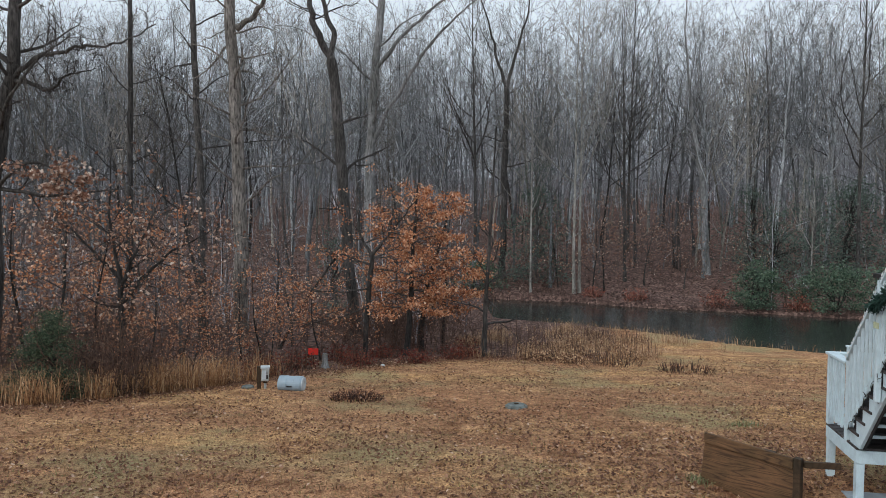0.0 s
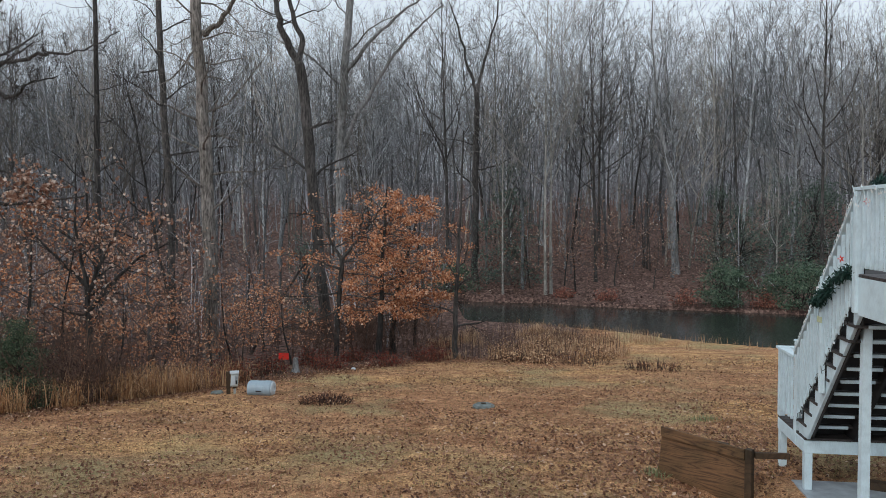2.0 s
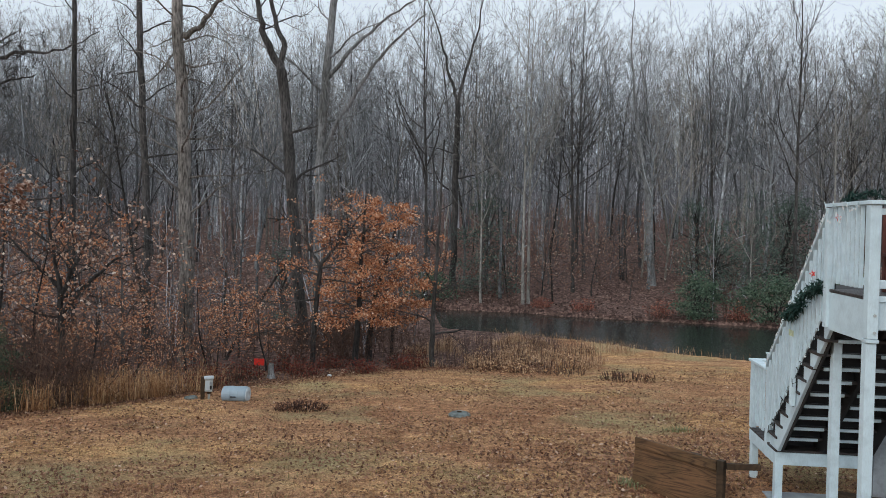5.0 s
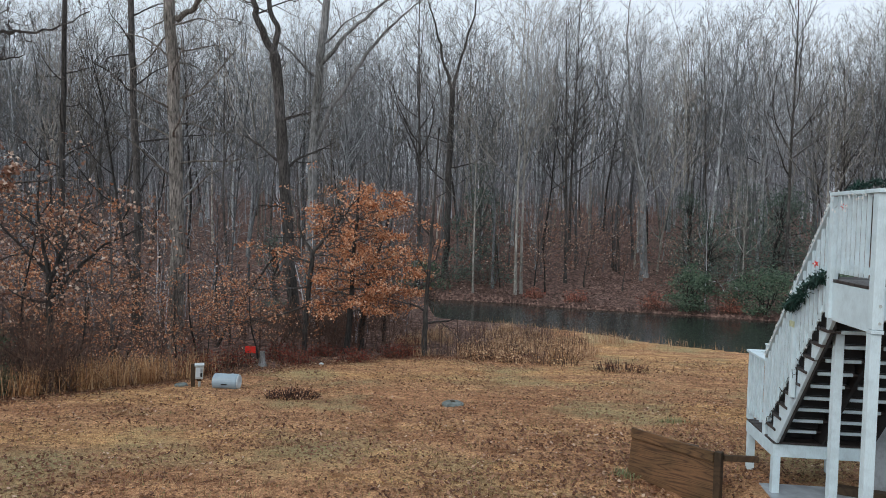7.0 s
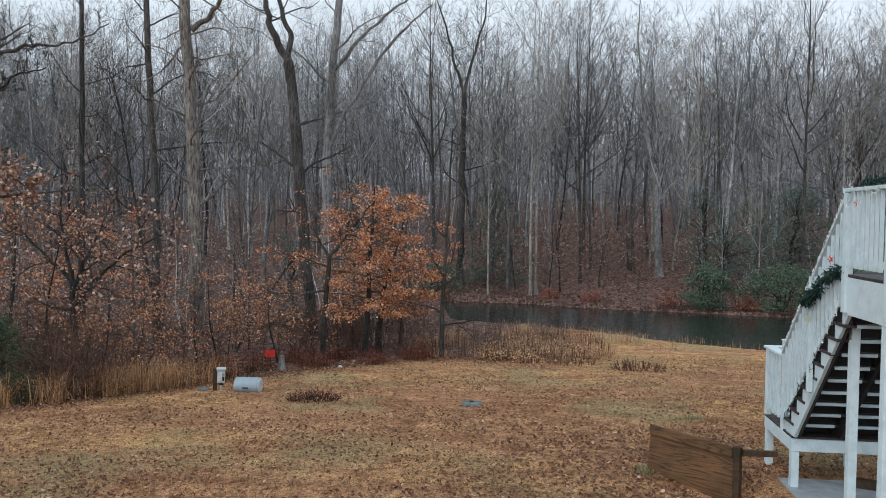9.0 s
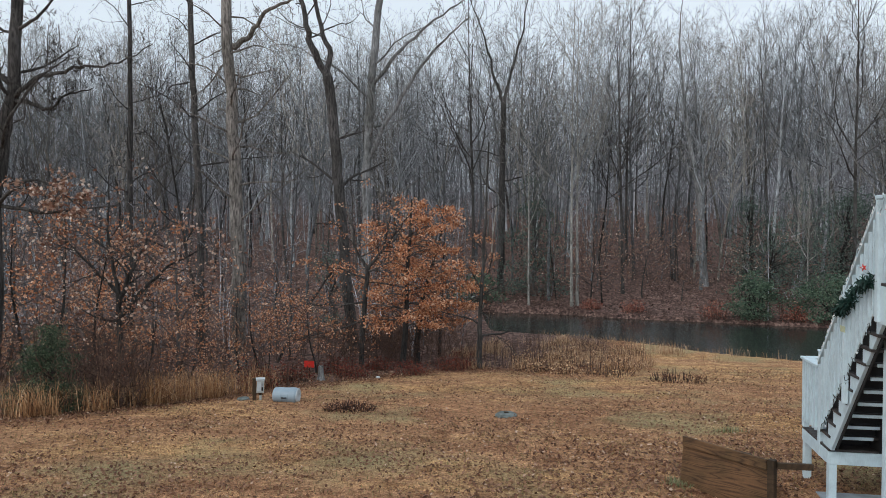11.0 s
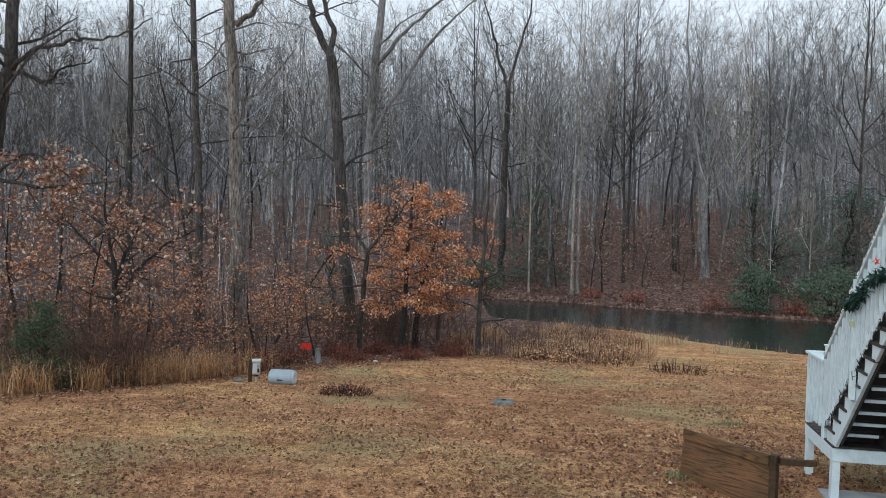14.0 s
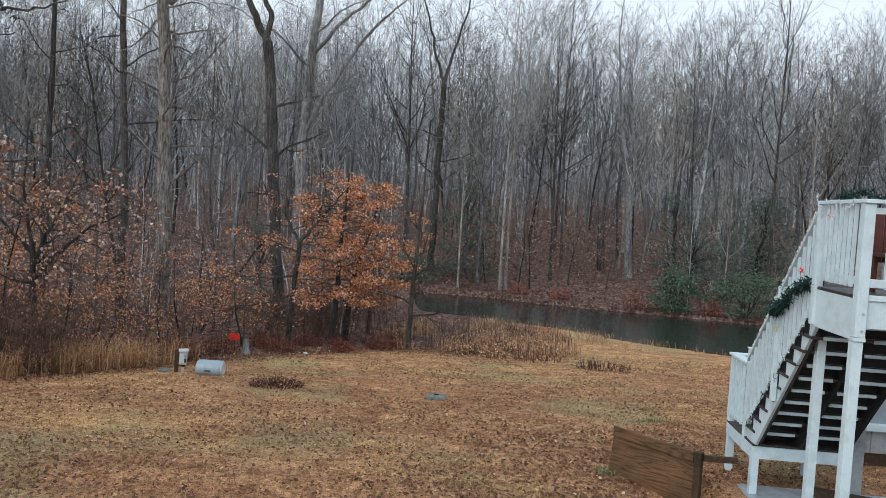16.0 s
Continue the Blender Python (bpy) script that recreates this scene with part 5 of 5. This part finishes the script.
garland("garland", [(4.32, 8.3, 2.96), (4.55, 8.3, 3.02), (4.8, 8.3, 2.96)], 0.06, 52, "artificial pine garland lying on the deck rail", -0.03, 130)


def star(name, at, facing, size, label):
    ob = empty(name, at, label, "ornament", "red ornaments on the rail")
    bm = bmesh.new()
    ring = []
    for k in range(10):
        a = 6.2832 * k / 10
        q = size * (1 if k % 2 == 0 else 0.4)
        ring.append(bm.verts.new((math.cos(a) * q * facing[1], -math.cos(a) * q * facing[0], math.sin(a) * q)))
    tip = bm.verts.new((facing[0] * size * 0.35, facing[1] * size * 0.35, 0))
    tail = bm.verts.new((-facing[0] * size * 0.2, -facing[1] * size * 0.2, 0))
    for k in range(10):
        bm.faces.new((ring[k], ring[(k + 1) % 10], tip))
        bm.faces.new((ring[(k + 1) % 10], ring[k], tail))
    part("petals", bm, RED, ob, bevel=0)
    heart = bmesh.new()
    bmesh.ops.create_icosphere(heart, subdivisions=1, radius=size * 0.22)
    bmesh.ops.translate(heart, verts=heart.verts[:], vec=(facing[0] * size * 0.35, facing[1] * size * 0.35, 0))
    part("centre", heart, BULB, ob, bevel=0)


star("red_star", (4.165, 8.72, 2.17), (-0.8, -0.6), 0.045, "small red glittery star hanging on the stair rail")
star("red_star", (4.2, 8.16, 2.78), (-0.8, -0.6), 0.04, "small dark red star hanging below the deck rail")


def light_string(pts, label, seed, bulbs=26, loose=0.02):
    r = np.random.default_rng(seed)
    p = np.array(pts, float)
    f = np.linspace(0, 1, 70)
    t = np.linspace(0, 1, len(p))
    line = np.stack([np.interp(f, t, p[:, k]) for k in range(3)], -1) - p[0]
    line[1:] += r.normal(0, loose, (69, 3)) * np.array((0.3, 1, 1))
    ob = empty("string_lights", Vector(p[0]), label, "string lights")
    cord = Soup()
    cord.tube(line, np.full(70, 0.004), 4)
    piece("cord", cord.mesh("cord", BLACK if loose > 0.03 else WHITE), ob)
    bulb = cylinder(0.0075, -0.022, 0.0, 6, 0.005)
    me = bpy.data.meshes.new("bulb")
    bulb.to_mesh(me)
    bulb.free()
    me.materials.append(BULB)
    for k in r.choice(70, bulbs, replace=False):
        piece("bulb", me, ob).location = line[k]


light_string([(4.182, 10.33, 0.9), (4.182, 8.5, 2.81)], "white string lights taped along the stair rail", 61, 44, 0.009)
light_string([(4.17, 8.46, 2.95), (4.17, 8.3, 2.72), (4.17, 8.2, 2.93), (4.17, 8.05, 2.7), (4.17, 7.95, 2.93), (4.17, 7.75, 2.85), (4.17, 7.6, 2.93)], "white string lights looped below the deck rail", 62, 16, 0.012)
# a dark cord zigzags over the tread ends
zig = []
for k in range(9):
    zig += [(4.2, 10.2 - RUN * k, RISE * k + 0.01), (4.19, 10.06 - RUN * k, RISE * k + 0.13)]
light_string(zig, "dark cord of unlit lights draped over the tread ends", 63, 2, 0.031)
tag = empty("paper_tag", (4.19, 9.4, 1.42), "faded yellow tag tied to a baluster", "tag")
part("sheet", block((-0.012, -0.07, -0.035), (-0.002, 0.07, 0.035)), YELLOW, tag, bevel=0.001)
chair = empty("deck_chair", (4.9, 7.95, DZ), "red-brown wooden deck chair behind the railing", "chair")
for k in range(5):
    part("back_slat", block((-0.26 + 0.105 * k, 0.22, 0.3), (-0.165 + 0.105 * k, 0.245, 0.86 + 0.03 * (2 - abs(k - 2)))), BROWN_RED, chair)
part("seat", block((-0.27, -0.25, 0.36), (0.27, 0.217, 0.4)), BROWN_RED, chair)
for x in (-0.24, 0.24):
    for y in (-0.22, 0.19):
        part("leg", upright(x, y, 0.0, 0.357, 0.045), BROWN_RED, chair)


# ---- things in the yard ----
def plank_screen():
    """A plywood panel on edge with a post and a short rail stub."""
    a, b = Vector((2.58, 10.62, 0)), Vector((3.5, 9.9, 0))
    run = (b - a).length
    ob = empty("wooden_panel", (a.x, a.y, -0.88), "weathered brown plywood panel standing on edge with a dark post", "panel", turn=math.degrees(math.atan2(b.y - a.y, b.x - a.x)))
    sheet = block((0, -0.012, -0.5), (run, 0.012, 0.56))
    for v in sheet.verts:
        if v.co.z > 0.5:
            v.co.z += 0.06 * (1 - v.co.x / run)
        if v.co.x < 0.1:
            v.co.x += 0.09 * (v.co.z - 0.62)
    part("sheet", sheet, BOARD, ob)
    cap = block((0.0, -0.052, 0.44), (run, -0.014, 0.575))
    for v in cap.verts:
        v.co.z += 0.06 * (1 - v.co.x / run)
    part("top_board", cap, BOARD, ob, "wide board along the top edge")
    part("post", upright(run + 0.048, 0.0, -0.6, 0.58, 0.088), TIMBER, ob)
    stub = block((0.0, -0.025, 0.47), (0.42, 0.025, 0.545))
    bmesh.ops.rotate(stub, verts=stub.verts[:], matrix=Matrix.Rotation(radians(40), 3, "Z"))
    bmesh.ops.translate(stub, verts=stub.verts[:], vec=(run + 0.1, 0.035, 0))
    part("stub_rail", stub, TIMBER, ob)
    part("brace", block((0.75, 0.015, 0.53), (0.9, 0.12, 0.56)), TIMBER, ob)
    return ob


plank_screen()
offcut = empty("timber_offcut", (3.8, 9.42, GROUND_Z - 0.02), "short weathered board lying in the leaves", "board", turn=25)
part("board", block((-0.35, -0.05, 0.0), (0.35, 0.05, 0.04)), TIMBER, offcut)
offcut = empty("timber_offcut", (5.9, 9.9, GROUND_Z + 0.02), "dark timber lying at the edge of the patio", "board", turn=-20)
part("board", block((-0.9, -0.07, 0.0), (0.9, 0.07, 0.1)), TIMBER, offcut)

box = empty("control_box", ground_at(17.42, -4.08), "pale grey electrical box mounted on a short wooden post", "electrical box", turn=24)
part("post", block((-0.1, -0.05, -0.2), (-0.01, 0.05, 0.52)), TIMBER, box)
part("pipe", cylinder(0.03, -0.2, 0.2, 10), BOX_GREY, box, bevel=0).location = (0.085, -0.02, 0)
part("fitting", block((0.04, -0.06, 0.13), (0.13, 0.01, 0.2)), TIMBER, box)
case = block((-0.005, -0.16, 0.2), (0.165, 0.04, 0.49))
bmesh.ops.rotate(case, verts=case.verts[:], cent=(0.0, 0.0, 0.3), matrix=Matrix.Rotation(radians(4), 3, "Y"))
case = part("case", case, BOX_GREY, box, bevel=0.012)
part("cover", block((-0.02, -0.18, 0.492), (0.19, 0.05, 0.53)), CAP, box)
part("front_plate", block((0.01, -0.172, 0.24), (0.1, -0.162, 0.45)), CAP, case)
part("meter", block((0.108, -0.172, 0.25), (0.145, -0.162, 0.34)), DARK_WOOD, case)
part("latch", block((0.112, -0.176, 0.37), (0.142, -0.162, 0.43)), GREY_PAINT, case)

slate = empty("flat_stone", ground_at(17.5, -4.42), "flat grey stone set in the grass", "stone")
st = cylinder(0.17, -0.05, 0.05, 9, 0.14)
part("stone", st, LID, slate, bevel=0.01)

barrel = empty("plastic_barrel", ground_at(17.35, -3.36), "pale blue-grey plastic barrel lying on its side", "barrel", turn=3)


def lying(profile, sides=28, squash=0.92):
    """A solid turned round the x axis from (x, radius) pairs."""
    bm = bmesh.new()
    rings = []
    for x, q in profile:
        rings.append([bm.verts.new((x, math.cos(6.2832 * k / sides) * q, max(-0.15, math.sin(6.2832 * k / sides) * q * squash))) for k in range(sides)])
    for a, b in zip(rings, rings[1:]):
        for k in range(sides):
            bm.faces.new((a[k], a[(k + 1) % sides], b[(k + 1) % sides], b[k]))
    bm.faces.new(rings[0][::-1])
    bm.faces.new(rings[-1])
    bmesh.ops.recalc_face_normals(bm, faces=bm.faces[:])
    bmesh.ops.translate(bm, verts=bm.verts[:], vec=(0, 0, 0.145))
    return bm


part("body", lying([(-0.3, 0.16), (-0.28, 0.195), (-0.1, 0.203), (-0.08, 0.196), (0.08, 0.196), (0.1, 0.203), (0.24, 0.198), (0.27, 0.18)]), PLASTIC, barrel, bevel=0)
part("end_cap", lying([(0.272, 0.18), (0.285, 0.18), (0.3, 0.14), (0.3, 0.07), (0.285, 0.06)]), CAP, barrel, "pale round end cap", bevel=0)
part("handle", block((-0.07, -0.212, 0.11), (0.06, -0.19, 0.135)), BLACK, barrel)

lid = empty("tank_lid", ground_at(15.1, 1.6), "round grey-green concrete tank lid sunk in the lawn", "lid")
part("rim", cylinder(0.24, -0.08, 0.045, 26, 0.225), LID, lid, bevel=0.006)
part("cover", cylinder(0.2, 0.046, 0.075, 26, 0.17), LID, lid, bevel=0.006)
part("grip", block((-0.05, -0.012, 0.076), (0.05, 0.012, 0.1)), TIMBER, lid)

sign = empty("red_marker", ground_at(21.3, -3.5), "small bright red plastic marker on a thin stake", "marker")
part("stake", upright(0, 0, -0.1, 0.4, 0.025), TIMBER, sign)
part("panel", block((-0.15, -0.03, 0.36), (0.15, -0.014, 0.55)), RED, sign)
post = empty("weathered_stump", ground_at(21.15, -3.15), "grey weathered stump at the edge of the woods", "stump")
part("stump", cylinder(0.1, -0.1, 0.42, 10, 0.075), BARK_BEECH, post, bevel=0.01)
part("root_flare", cylinder(0.17, -0.1, 0.11, 10, 0.105), BARK_BEECH, post, bevel=0.01)
scrap = empty("white_scrap", ground_at(21.6, -1.55), "small white scrap lying among the leaves", "litter")
bm = bmesh.new()
bmesh.ops.create_icosphere(bm, subdivisions=2, radius=0.06)
bmesh.ops.scale(bm, verts=bm.verts[:], vec=(1.2, 0.8, 0.7))
bmesh.ops.translate(bm, verts=bm.verts[:], vec=(0, 0, 0.04))
part("scrap", bm, CAP, scrap, bevel=0)


def twiggy(name, v, w, wide, tall, n, label, seed, material=None, leaf=None):
    """A low shrub of many thin stems from one root."""
    r = np.random.default_rng(seed)
    ob = empty(name, ground_at(v, w), label, "shrub")
    s, tips = Soup(), []
    for k in range(n):
        a = r.uniform(0, 6.28)
        q = wide / 2 * math.sqrt(r.uniform(0, 1))
        foot = np.array((math.cos(a) * q * 0.9, math.sin(a) * q * 0.7, -0.03))
        top = foot + np.array((math.cos(a) * q * 0.12, math.sin(a) * q * 0.12, tall * r.uniform(0.4, 1.1) * (1.15 - q / wide))) + r.normal(0, 0.05 * tall, 3)
        mid = (foot + top) / 2 + r.normal(0, 0.06 * tall, 3)
        s.tube([foot, mid, top], [0.009, 0.007, 0.004], 4)
        tips.append((top, None))
        tips.append((mid, None))
    piece("tuft", s.mesh("tuft", material or TWIG), ob)
    if leaf:
        piece("foliage", leaves(tips, r, *leaf[1:]).mesh("foliage", leaf[0]), ob)


twiggy("cut_back_shrub", 16.15, -1.75, 1.25, 0.2, 260, "low dark cut-back shrub on the lawn", 81, DARK_STEM, (LITTER, 1, 0.05, 0.05))
twiggy("dead_shrub", 20.7, 7.0, 1.7, 0.36, 90, "small brown dead shrub on the slope above the pond", 82, DARK_STEM, (LITTER, 1, 0.06, 0.08))
twiggy("dry_bush", 22.5, 5.5, 1.6, 0.5, 70, "pale dry bush among the weeds", 83, STEM, (SEDGE, 1, 0.07, 0.08))
for k, (v, w, wide, tall) in enumerate([(23.6, 3.3, 1.2, 0.5), (24.6, 4.6, 1.4, 0.55), (25.9, 3.4, 1.1, 0.5), (26.2, 6.2, 1.3, 0.45), (24.0, 6.4, 1.0, 0.4), (27.6, 4.9, 1.5, 0.6), (28.4, 7.6, 1.2, 0.4), (22.9, 4.2, 0.8, 0.35)]):
    twiggy("dry_bush", v, w, wide, tall, 60, "pale dry bush among the weeds", 150 + k, STEM, (WEED, 3, 0.08, 0.1))
for k, (v, w, a) in enumerate([(21.8, -2.3, 0.5), (22.6, -0.6, 0.45), (23.6, 0.6, 0.5), (24.6, 1.0, 0.6), (20.9, -3.9, 0.7), (19.5, -4.6, 0.8), (22.9, -2.9, 0.5), (24, -1.7, 0.4)]):
    twiggy("red_shrub", v, w, 1.0, a, 60, "low shrub with dull red winter leaves", 84 + k, STEM, (LEAF_RED, 4, 0.06, 0.12))
for k, (v, w) in enumerate([(13.47, 5.55), (10.0, 3.5)]):
    r = np.random.default_rng(95 + k)
    tuft = np.stack([v + r.normal(0, 0.09, 170), w + r.normal(0, 0.12, 170)], -1)
    blades("green_tuft", tuft, (0.03, 0.12), 0.5, 0.005, TUFT, "small tuft of green grass in the dormant lawn", "grass", 96 + k)
for k, (v, w, wide, tall) in enumerate([(40.7, 15.5, 1.7, 1.1), (43.0, 11.6, 1.3, 0.8), (39.2, 19.2, 1.2, 0.9), (44.3, 9.4, 1.2, 0.6)]):
    twiggy("bank_shrub", v, w, wide, tall, 60, "small shrub with faded red leaves above the waterline", 184 + k, STEM, (LEAF_FADED, 4, 0.1, 0.14))
